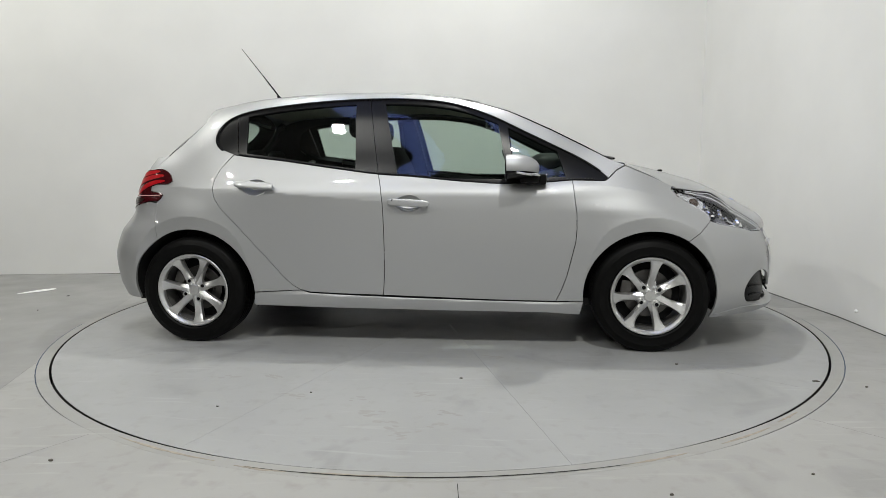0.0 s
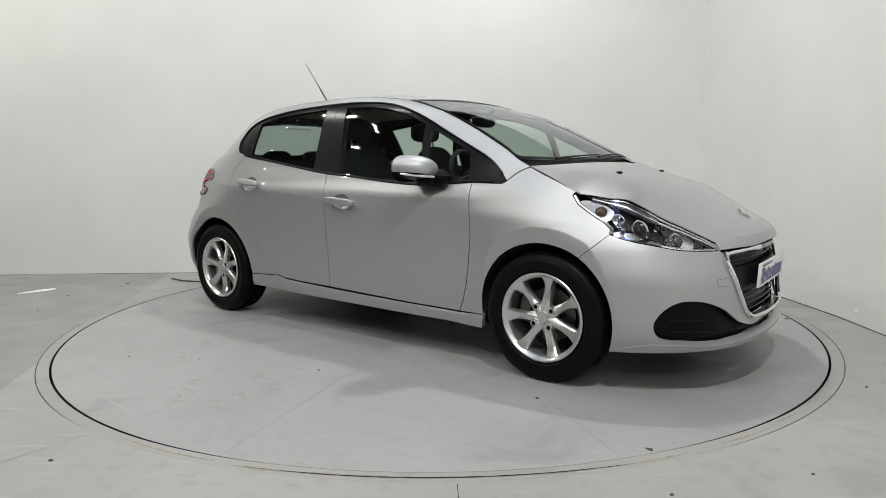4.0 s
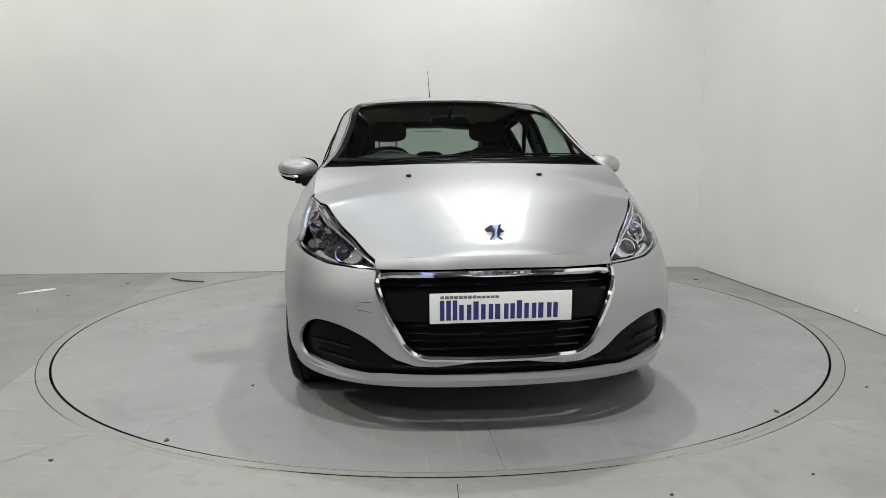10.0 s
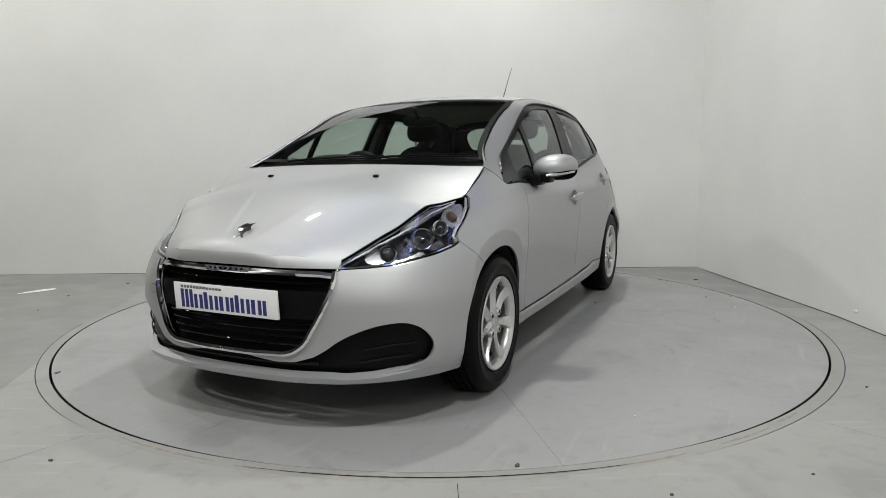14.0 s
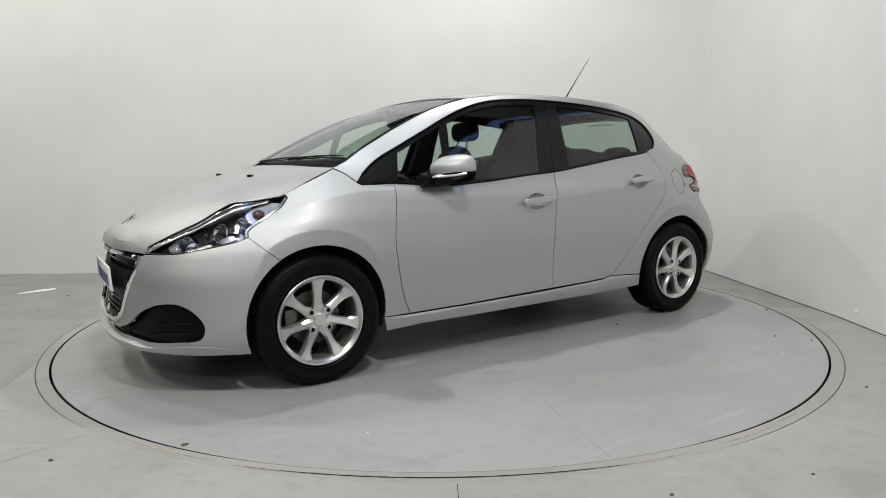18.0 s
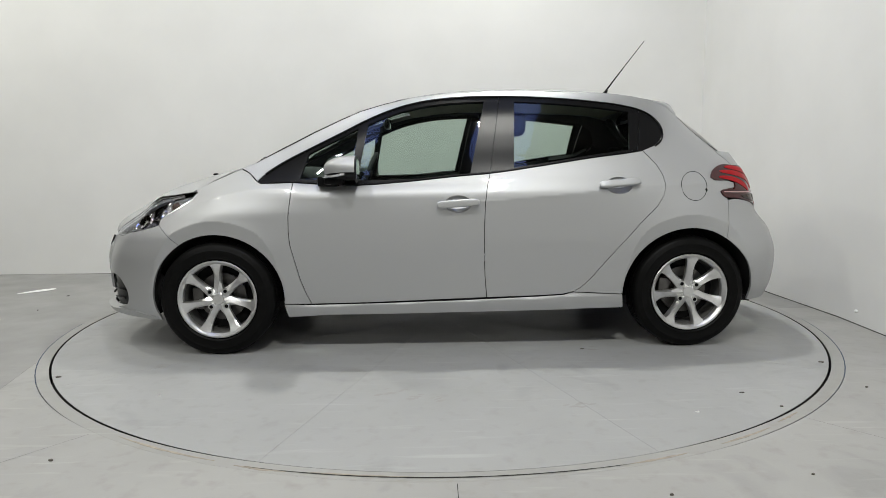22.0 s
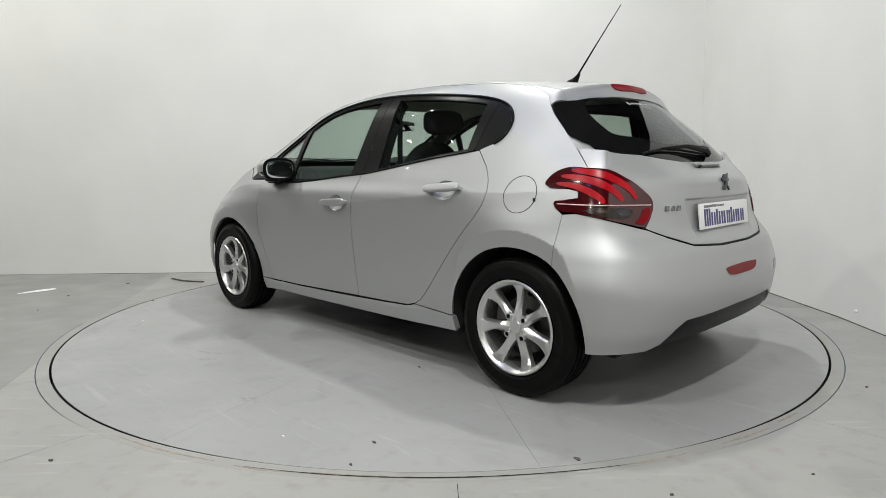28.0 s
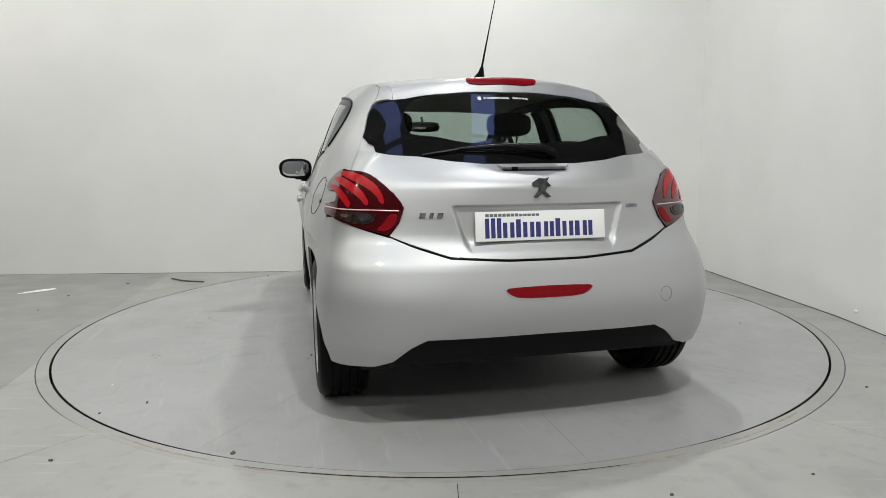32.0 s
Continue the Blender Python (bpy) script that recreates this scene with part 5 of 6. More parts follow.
# under the body
bm = bmesh.new()
box(bm, -0.86, 0.86, -0.66, 0.66, 0.185, 0.225, 0.015)
box(bm, -1.70, -0.86, -0.48, 0.48, 0.27, 0.34, 0.03)
box(bm, 0.86, 1.85, -0.48, 0.48, 0.175, 0.28, 0.03)
box(bm, -1.4, 0.8, -0.09, 0.09, 0.16, 0.22, 0.03)
part("underbody", bm, DARK, car, "dark underbody with exhaust tunnel")
for cx, r in ((1.249, 0.368), (-1.283, 0.382)):
    def liner(bm, cx=cx, r=r):
        n = 24
        outer, inner = [], []
        for i in range(n + 1):
            a = radians(-14 + 208 * i / n)
            x, z = cx + (r - 0.015) * math.cos(a), max(0.295 + (r - 0.015) * math.sin(a), 0.262 if cx < 0 and i > n / 2 else 0.0)
            q = at_skin(S(x), max(z, 0.2), -0.022)[0]
            outer.append(bm.verts.new((x, min(q.y, 0.84), z)))
            inner.append(bm.verts.new((x, 0.45, z)))
        for i in range(n):
            bm.faces.new((outer[i], outer[i + 1], inner[i + 1], inner[i]))
        bm.faces.new(inner)
    pair("wheel_arch_liner", liner, DARK, car)
bm = bmesh.new()
box(bm, 0.55, 1.62, -0.44, 0.44, 0.25, 0.60, 0.05)
part("engine_cover", bm, DARK, car)
both("bumper_liner", skin, [(N(0.25), 0.215), (N(0.6), 0.215), (S(1.58), 0.215), (S(1.58), 0.66), (N(0.6), 0.62), (N(0.25), 0.60)], DARK, car, gap=0, depth=0, off=-0.085)

# front grille, plate carrier and number plate
grille_in = wide(GRILLE + [(N(0.43), 0.642), (0, 0.652)])
gap_panel = sheet("grille", skin, grille_in, BLACK, car, "black slatted radiator grille in a chrome surround", gap=-0.01, depth=0, off=-0.055)


def grille_bars():
    for z, w, r in ((0.60, 0.44, 0.004), (0.575, 0.435, 0.004), (0.42, 0.37, 0.004), (0.392, 0.355, 0.004), (0.364, 0.34, 0.004), (0.338, 0.31, 0.004)):
        bm = bmesh.new()
        skin_line(bm, [(-N(w), z), (0, z), (N(w), z)], r, off=-0.03, step=0.05)
        part("grille_slat", bm, GLOSSBLACK, gap_panel)
    sheet("plate_carrier", skin, wide([(0, 0.438), (N(0.395), 0.438), (N(0.432), 0.545), (0, 0.55)]), BLACK, gap_panel, "flat black plastic plate carrier", gap=0.0, depth=0.02, off=-0.014)
    ring = wide([(0, 0.299), (N(0.2), 0.301), (N(0.303), 0.310), (N(0.350), 0.341), (N(0.386), 0.397), (N(0.434), 0.488), (N(0.466), 0.575), (N(0.468), 0.620), (N(0.44), 0.634), (0, 0.652)])
    hole = wide([(0, 0.312), (N(0.2), 0.314), (N(0.295), 0.323), (N(0.335), 0.352), (N(0.368), 0.405), (N(0.414), 0.494), (N(0.443), 0.575), (N(0.444), 0.606), (N(0.2), 0.618), (0, 0.622)])
    bm = bmesh.new()
    mid = [tuple((np.array(a) + np.array(b)) / 2) for a, b in zip(ring[:8], hole[:8])]
    skin_line(bm, flow([(-s, z) for s, z in mid[:0:-1]] + mid, closed=False), 0.0115, off=0.005, step=0.012)
    part("chrome_surround", bm, CHROME, gap_panel, "polished chrome grille surround")
    bm = bmesh.new()
    half = [(0, 0.613), (N(0.2), 0.612), (N(0.40), 0.607), (N(0.455), 0.600)]
    skin_line(bm, [(-s, z) for s, z in half[:0:-1]] + half, 0.0125, off=-0.004, step=0.02)
    part("chrome_bar", bm, CHROME, gap_panel, "chrome bar below the bonnet edge")
    strip = sheet("name_strip", skin, wide([(0, 0.605), (N(0.105), 0.605), (N(0.118), 0.621), (0, 0.622)]), DARKCHROME, gap_panel, "small black strip with chrome bars", gap=0, depth=0.004, off=0.008)
    for i in range(7):
        y = -0.078 + 0.026 * i
        s0 = N(abs(y)) * (1 if y > 0 else -1)
        sheet("strip_bar", skin, [(s0 - 0.007, 0.610), (s0 + 0.007, 0.610), (s0 + 0.007, 0.617), (s0 - 0.007, 0.617)], CHROME, strip, gap=0, depth=0.002, off=0.010)


grille_bars()


def plate(name, p, n, parent):
    m = frame_at(p, n)
    pl = new(name)
    pl.parent = parent
    tagged(pl, "white dealer plate with navy print")
    bm = bmesh.new()
    box(bm, -0.26, 0.26, -0.0555, 0.0555, -0.004, 0.006, 0.003)
    bmesh.ops.transform(bm, matrix=m, verts=bm.verts)
    part("board", bm, WHITE, pl)
    bm = bmesh.new()
    # heavy bars of unequal height stand for the name, thin ones for the line above
    x = -0.2235
    for w, h, n_ in ((0.0698, 0.074, 3), (0.0512, 0.057, 2), (0.0279, 0.068, 1), (0.0512, 0.057, 2), (0.0326, 0.057, 1), (0.0466, 0.057, 2), (0.0279, 0.068, 1), (0.0512, 0.057, 2), (0.0326, 0.057, 1), (0.0466, 0.057, 2)):
        b, w_ = (0.0165 if n_ > 1 else 0.019), w - 0.007
        for k in range(n_):
            x0 = x + k * (w_ - b) / max(1, n_ - 1)
            box(bm, x0, x0 + b, -0.0435, h - 0.0435, 0.0055, 0.0068)
        x += w
    bmesh.ops.transform(bm, matrix=m, verts=bm.verts)
    part("print", bm, NAVY, pl, "heavy navy bars of print", smooth=False)
    bm = bmesh.new()
    x = -0.221
    for i in range(13):
        w = 0.0135
        box(bm, x, x + w, 0.0355, 0.0465 if i < 8 else 0.0445, 0.0055, 0.0066)
        x += 0.0165
    bmesh.ops.transform(bm, matrix=m, verts=bm.verts)
    part("small_print", bm, GREYPRINT, pl, "small grey bars of print", smooth=False)


plate("number_plate", (2.036, 0, 0.494), (1, 0, -0.05), car)
plate("number_plate", (-1.834, 0.003, 0.774), (-1, 0, 0.12), car)


# an abstract metal badge in place of the maker's sign
def badge(p, n, tall, parent, material):
    bm = bmesh.new()
    slab(bm, [(-0.040, 0.018), (-0.012, 0.036), (0.012, 0.034), (0.03, 0.040), (0.022, 0.022), (0.036, 0.006), (0.02, 0.0), (0.012, -0.014), (0.034, -0.036), (0.018, -0.038),
              (0.0, -0.018), (-0.02, -0.038), (-0.036, -0.036), (-0.016, -0.012), (-0.010, 0.004), (-0.034, 0.004)], 0.006, frame_at(p, n) @ Matrix.Diagonal((1, tall, 1, 1)), bevel=0.0015)
    part("badge", bm, material, parent, "small metal badge")


badge(at_top(1.915, 0.0, 0.003), (0.60, 0, 0.80), 1.3, bonnet, CHROME)
badge(at_skin(LENGTH, 0.915, 0.001)[0], at_skin(LENGTH, 0.915)[1], 1.0, tailgate, LAMPBLACK)
# black bar added so the seam under the tailgate reads as one dark line
bm = bmesh.new()
seal = [TAIL[8], (T(0.5), 0.7045), (T(0.37), 0.6665), (T(0.15), 0.6525), (LENGTH, 0.6515)]
skin_line(bm, seal + [(2 * LENGTH - s_, z_) for s_, z_ in seal[-2::-1]], 0.0042, off=-0.0025)
part("lower_seal", bm, BLACK, tailgate, "black line added in the seam along the lower edge")
for y0, y1, z0, z1 in ((0.488, 0.456, 0.806, 0.828), (0.449, 0.425, 0.806, 0.828), (0.418, 0.388, 0.806, 0.828)):
    sheet("model_badge", skin, [(T(y0), z0), (T(y1 + 0.006), z0), (T(y1), z1), (T(y0 - 0.006), z1)], DARKCHROME, tailgate, "small chrome bar", gap=0.001, depth=0.004, off=0.004)
sheet("model_badge", skin, [(2 * LENGTH - T(0.38), 0.832), (2 * LENGTH - T(0.44), 0.83), (2 * LENGTH - T(0.44), 0.843), (2 * LENGTH - T(0.38), 0.845)], DARKCHROME, tailgate, "small chrome bar", gap=0, depth=0.003, off=0.003)


# lower intake: slats in the fog recesses and the slot
low = front_bumper.children[0]
for a in (False, True):
    for z, y0, y1 in ((0.335, 0.56, 0.72), (0.285, 0.54, 0.71)):
        bm = bmesh.new()
        skin_line(bm, [(N(y0), z - 0.012), (N((y0 + y1) / 2), z), (N(y1), z + 0.004)], 0.004, off=-0.022)
        if a:
            mirror_bm(bm)
        part("slat", bm, BLACK, low)
bm = bmesh.new()
skin_line(bm, [(-N(0.4), 0.274), (0, 0.274), (N(0.4), 0.274)], 0.006, off=-0.012)
part("slat", bm, BLACK, low)
# painted splitter edge
def lip(uv):
    """The splitter stands proud in the middle and fades into the bumper at the corners."""
    P = skin(uv)
    _, nn = plan(uv[:, 0])
    k = np.clip((np.abs(uv[:, 0]) - N(0.46)) / (N(0.76) - N(0.46)), 0, 1)
    P[:, :2] += nn * (0.024 * (1 - k * k * (3 - 2 * k)) + 0.003)[:, None]
    return P


sheet("front_lip", lip, wide([(0, 0.204), (N(0.40), 0.204), (N(0.6), 0.199), (N(0.72), 0.195), (S(1.60), 0.192), (S(1.60), 0.205), (N(0.76), 0.236), (N(0.70), 0.234), (N(0.6), 0.222), (N(0.5), 0.220),
                                (N(0.43), 0.228), (0, 0.230)]),
      PAINT, front_bumper, "painted lower lip", gap=0, depth=0.04, off=0.0, step=0.015)
bm = bmesh.new()
skin_line(bm, [(-N(0.66), 0.205), (-N(0.42), 0.197), (0, 0.195), (N(0.42), 0.197), (N(0.66), 0.205)], 0.010, off=-0.03)
part("air_dam", bm, BLACK, front_bumper)
# tow eye flap
bm = bmesh.new()
skin_line(bm, [(-N(0.47), 0.505), (-N(0.53), 0.505), (-N(0.525), 0.475), (-N(0.475), 0.47)], 0.0007, off=0.0005, closed=False)
part("tow_eye_flap", bm, DARK, front_bumper)
bm = bmesh.new()
skin_line(bm, [(2 * LENGTH - T(0.50) + 0.028 * math.cos(radians(a)), 0.495 + 0.028 * math.sin(radians(a))) for a in range(0, 361, 20)], 0.0006, off=0.0003)
part("tow_eye_flap", bm, DARK, rear_bumper)


# headlights
for a in (False, True):
    head = sheet("headlight", skin, LAMP, CLEAR, car, "clear swept-back headlight with dark inner housing", mirror=a, gap=0.002, depth=0.0)
    sheet("housing", skin, LAMP, LAMPBLACK, head, "black lamp housing", mirror=a, gap=-0.003, depth=-0.055, off=-0.058)
    sheet("lens_border", skin, LAMP, GLOSSBLACK, head, "black edge of the lens", holes=[shrink(dense(np.array(LAMP), 0.03), 0.0032)], mirror=a, gap=0.001, depth=0.0, off=0.0008)

    def add(name, build, material, label="", a=a, head=head):
        bm = bmesh.new()
        build(bm)
        if a:
            mirror_bm(bm)
        part(name, bm, material, head, label)

    def panel(name, pts, material, off, label="", a=a, head=head):
        sheet(name, skin, rounded(side(*pts), 1), material, head, label, mirror=a, gap=0.0, depth=0.015, off=off, step=0.01)

    # bright indicator reflector in the rear tip, pale panels round the projector
    panel("indicator_reflector", ((1.378, 0.748, 0.850), (1.43, 0.712, 0.855), (1.50, 0.695, 0.834), (1.55, 0.712, 0.80), (1.53, 0.744, 0.764), (1.50, 0.756, 0.766), (1.44, 0.755, 0.800)), REFLECTOR, -0.026, "silvery indicator reflector")
    panel("reflector_panel", ((1.79, 0.585, 0.658), (1.835, 0.54, 0.650), (1.85, 0.518, 0.668), (1.835, 0.52, 0.694), (1.805, 0.54, 0.718), (1.80, 0.56, 0.70)), REFLECTOR, -0.036, "silvery reflector")
    panel("reflector_panel", ((1.69, 0.715, 0.664), (1.76, 0.66, 0.648), (1.805, 0.61, 0.641), (1.80, 0.605, 0.655), (1.745, 0.66, 0.672), (1.70, 0.695, 0.692)), REFLECTOR, -0.030, "silvery reflector")
    panel("reflector_panel", ((1.60, 0.752, 0.700), (1.66, 0.725, 0.686), (1.675, 0.71, 0.700), (1.61, 0.738, 0.726)), DARKCHROME, -0.03, "dim reflector")
    panel("upper_chamber", ((1.50, 0.69, 0.842), (1.564, 0.656, 0.835), (1.645, 0.63, 0.796), (1.722, 0.605, 0.756), (1.71, 0.62, 0.748), (1.64, 0.65, 0.778), (1.57, 0.68, 0.812), (1.51, 0.70, 0.826)), DARKCHROME, -0.010, "smoked upper lamp chamber")
    p, n = at_skin(*side((1.782, 0.582, 0.688))[0], -0.040)
    m = frame_at(p, (n + Vector((0.7, 0, 0))).normalized())

    def projector(bm):
        lathe(bm, [(0.0, 0.030), (0.010, 0.029), (0.020, 0.024), (0.027, 0.015), (0.030, 0.0)], 32, "Z")
        bmesh.ops.transform(bm, matrix=m, verts=bm.verts)
    add("projector", projector, LAMPBLACK, "dark projector lens")

    def ring(bm):
        lathe(bm, [(0.030, 0.0), (0.032, 0.012), (0.037, 0.013), (0.042, 0.004), (0.043, -0.03)], 32, "Z")
        bmesh.ops.transform(bm, matrix=m, verts=bm.verts)
    add("projector_ring", ring, CHROME, "chrome ring")
    # main beam bowl and the round lamp behind it
    for (x, y, z), r, d in (((1.655, 0.675, 0.738), 0.043, -0.045), ((1.565, 0.720, 0.772), 0.031, -0.038)):
        p2, n2 = at_skin(*side((x, y, z))[0], d)
        m2 = frame_at(p2, (n2 + Vector((0.8, 0, 0))).normalized())

        def bowl(bm, m2=m2, r=r):
            lathe(bm, [(0.15 * r, -0.7 * r), (0.5 * r, -0.55 * r), (0.8 * r, -0.2 * r), (0.93 * r, 0.15 * r), (1.05 * r, 0.18 * r), (1.08 * r, 0.0)], 24, "Z")
            bmesh.ops.transform(bm, matrix=m2, verts=bm.verts)
        add("reflector", bowl, CHROME, "chrome reflector bowl")

        def capsule(bm, m2=m2, r=r):
            lathe(bm, [(0.0, 0.12 * r), (0.16 * r, 0.08 * r), (0.2 * r, -0.1 * r), (0.2 * r, -0.7 * r)], 14, "Z")
            bmesh.ops.transform(bm, matrix=m2, verts=bm.verts)
        add("bulb", capsule, LAMPBLACK, "dark bulb cap")
    top_edge = [LAMP[i] for i in range(15, 23)] + [LAMP[0]]

    def guide(bm):
        skin_line(bm, [(q[0] - 0.006, q[1] - d) for q, d in zip(top_edge, (0.010, 0.016, 0.026, 0.028, 0.022, 0.018, 0.015, 0.012, 0.004))], 0.0055, off=-0.014)
    add("light_guide", guide, REFLECTOR, "pale daytime light guide")

    def upper(bm):
        skin_line(bm, [(s_, z_ - 0.007) for s_, z_ in top_edge], 0.0032, off=-0.006)
    add("upper_bezel", upper, CHROME, "chrome upper edge")

    def lower(bm):
        skin_line(bm, [(LAMP[i][0], LAMP[i][1] + 0.010) for i in range(0, 6)], 0.0045, off=-0.014)
    add("lower_bezel", lower, CHROME, "chrome lower edge")

    def rear_bezel(bm):
        skin_line(bm, [(LAMP[i][0] - 0.009, LAMP[i][1] + 0.005) for i in range(6, 13)], 0.0075, off=-0.014)
    add("rear_bezel", rear_bezel, REFLECTOR, "frosted rear edge")
    p3, n3 = at_skin(*side((1.485, 0.722, 0.806))[0], -0.024)

    def amber(bm, p3=p3, n3=n3):
        lathe(bm, [(0.0, 0.016), (0.010, 0.014), (0.017, 0.008), (0.020, 0.0), (0.026, 0.002), (0.027, -0.012)], 20, "Z")
        bmesh.ops.transform(bm, matrix=frame_at(p3, n3), verts=bm.verts)
    add("indicator_bulb", amber, AMBERISH, "dim amber indicator bulb in its socket")
    for (x, y, z), (u, v) in zip(((1.715, 0.655, 0.700), (1.71, 0.625, 0.735), (1.61, 0.70, 0.745), (1.60, 0.735, 0.738), (1.69, 0.66, 0.715), (1.73, 0.66, 0.682)),
                                 ((0.016, 0.008), (0.012, 0.008), (0.010, 0.014), (0.014, 0.006), (0.008, 0.016), (0.014, 0.006))):
        q = side((x, y, z))[0]
        sheet("facet", skin, [(q[0] - u, q[1] - v), (q[0] + u, q[1] - v * 0.6), (q[0] + u * 0.8, q[1] + v), (q[0] - u * 0.6, q[1] + v * 0.8)], CHROME, head, mirror=a, gap=0, depth=0.01, off=-0.036)

    # tail light
    tail = sheet("tail_light", skin, TAIL_R, DARKRED, car, "red claw-patterned tail light with smoked lower lens", mirror=a, gap=0.002, depth=0.02, off=0.006)
    for line, w in ((((-1.455, 0.770, 0.921), (-1.52, 0.753, 0.915), (-1.575, 0.735, 0.897), (-1.62, 0.718, 0.872), (-1.645, 0.704, 0.848)), 0.0125),
                    (((-1.465, 0.748, 0.951), (-1.54, 0.728, 0.944), (-1.61, 0.702, 0.925), (-1.66, 0.668, 0.896), (-1.69, 0.642, 0.856)), 0.0140),
                    (((-1.50, 0.722, 0.974), (-1.58, 0.690, 0.964), (-1.645, 0.650, 0.942), (-1.69, 0.605, 0.908), (-1.715, 0.583, 0.860)), 0.0150)):
        c = np.array(side(*line))
        d = np.gradient(c, axis=0)
        d /= np.hypot(d[:, 0], d[:, 1])[:, None]
        nn = np.column_stack([-d[:, 1], d[:, 0]]) * (w * np.array([0.45, 0.85, 1.0, 1.05, 0.85]))[:, None]
        sheet("claw", skin, rounded([tuple(q) for q in np.concatenate([c + nn, (c - nn)[::-1]])], 2), REDLENS, tail, "bright red light claw", mirror=a, gap=0.0, depth=0.004, off=0.0085, step=0.01)
    sheet("lower_lens", skin, rounded(side((-1.56, 0.728, 0.826), (-1.70, 0.60, 0.828), (-1.695, 0.61, 0.787), (-1.66, 0.645, 0.779), (-1.60, 0.70, 0.800)), 1), SMOKE, tail, "smoked reversing lamp lens",
          mirror=a, gap=0.001, depth=0.003, off=0.0085)
    sheet("reversing_reflector", skin, rounded(side((-1.655, 0.66, 0.820), (-1.692, 0.615, 0.821), (-1.688, 0.62, 0.795), (-1.665, 0.645, 0.793)), 1), LAMPBLACK, tail, "dim faceted reflector", mirror=a, gap=0.0, depth=0.002, off=0.0105)
    sheet("indicator_reflector", skin, rounded(side((-1.605, 0.695, 0.819), (-1.635, 0.672, 0.820), (-1.635, 0.675, 0.805), (-1.615, 0.69, 0.808)), 1), AMBERISH, tail, "dim amber reflector", mirror=a, gap=0.0, depth=0.002, off=0.0105)
    sheet("lower_corner", skin, rounded(side((-1.73, 0.565, 0.822), (-1.750, 0.535, 0.822), (-1.75, 0.543, 0.79), (-1.735, 0.572, 0.756), (-1.705, 0.608, 0.764), (-1.72, 0.583, 0.785)), 1), MIDRED, tail, "red inner corner", mirror=a, gap=0.0, depth=0.002, off=0.0085)
    bm = bmesh.new()
    skin_line(bm, side((-1.475, 0.775, 0.841), (-1.54, 0.735, 0.839), (-1.60, 0.69, 0.837), (-1.745, 0.53, 0.834)), 0.0028, off=0.0075)
    if a:
        mirror_bm(bm)
    part("lens_line", bm, PALERED, tail, "thin pale line across the lens")


# door handles, fuel flap, trim
def handle(x, z, tilt, parents, which):
    p, n = at_skin(S(x), z, 0.0)
    m = frame_at(p, n) @ pose(0, 0, 0, 0, 0, tilt)

    def grip(bm):
        blob(bm, (0, 0, 0.026), (0.112, 0.020, 0.012), 4.0, 32, 14)
        bmesh.ops.transform(bm, matrix=m, verts=bm.verts)

    def foot(x0):
        def f(bm):
            box(bm, x0 - 0.01, x0 + 0.01, -0.009, 0.009, -0.01, 0.022, 0.004)
            bmesh.ops.transform(bm, matrix=m, verts=bm.verts)
        return f

    def bowl_skin(uv):
        # the finger recess behind the grip
        P = skin(uv)
        _, nn = plan(uv[:, 0])
        c = np.array(CUPS[which]).mean(0)
        r = ((uv[:, 0] - c[0]) / 0.069) ** 2 + ((uv[:, 1] - c[1]) / 0.044) ** 2
        P[:, :2] -= nn * (0.032 * np.clip(1 - r, 0, 1) ** 0.6)[:, None]
        return P
    g = pair("door_handle", grip, PAINT, parents, "body-coloured pull handle")
    for x0 in (-0.095, 0.095):
        pair("handle_foot", foot(x0), PAINT, g)
    both("handle_cup", bowl_skin, CUPS[which], PAINT, g, "shallow recess behind the handle", gap=-0.001, depth=0, step=0.008)
    return g


handle(-0.032, 0.800, 3.5, front_doors, 0)
handle(-0.885, 0.888, 4.5, rear_doors, 1)
p, n = at_skin(S(-0.115), 0.812, 0.034)
bm = bmesh.new()
lathe(bm, [(0.0, 0.003), (0.006, 0.003), (0.007, 0.0)], 16, "Z")
bmesh.ops.transform(bm, matrix=frame_at(p, n), verts=bm.verts)
mirror_bm(bm)
part("key_lock", bm, DARK, front_doors[1])
bm = bmesh.new()
skin_line(bm, [(S(-1.303) + 0.077 * math.cos(radians(a)), 0.877 + 0.077 * math.sin(radians(a))) for a in range(0, 361, 12)], 0.0016, off=0.0)
skin_line(bm, [(S(-1.372), 0.862), (S(-1.376), 0.85)], 0.006, off=0.0)
part("fuel_flap", bm, DARK, body_sides[0], "round fuel flap outline")


def belt_strip(bm):
    skin_line(bm, side(*[(x, float(zbelt(x)) + 0.004) for x in np.linspace(0.95, -1.0, 40)]), 0.006, off=0.001)


pair("belt_strip", belt_strip, BLACK, car, "black rubber strip below the side windows")


def dlo_strip(bm):
    skin_line(bm, side(*flow([(x, z - 0.003) for x, z in DLO_TOP[1:-1]], closed=False, n=3)), 0.0065, off=0.001)


pair("window_seal", dlo_strip, BLACK, car, "black rubber seal above the side windows")


# door mirrors
def mirror_cut(y):
    """Height of the cap's lower edge, rising outwards."""
    return 0.938 + 0.032 * (y - 0.79) / 0.2


def mirror_shell(bm):
    vs = blob(bm, (0.535, 0.884, 0.988), (0.140, 0.112, 0.070), 2.2, 32, 20)
    for v in vs:
        t = (v.co.y - 0.79) / 0.19
        v.co.x -= 0.03 * t
        if v.co.x < 0.492:
            v.co.x = 0.492
        v.co.z -= 0.012 * (1 - t)
        v.co.z = max(v.co.z, mirror_cut(v.co.y))
    bmesh.ops.remove_doubles(bm, verts=bm.verts, dist=1e-5)


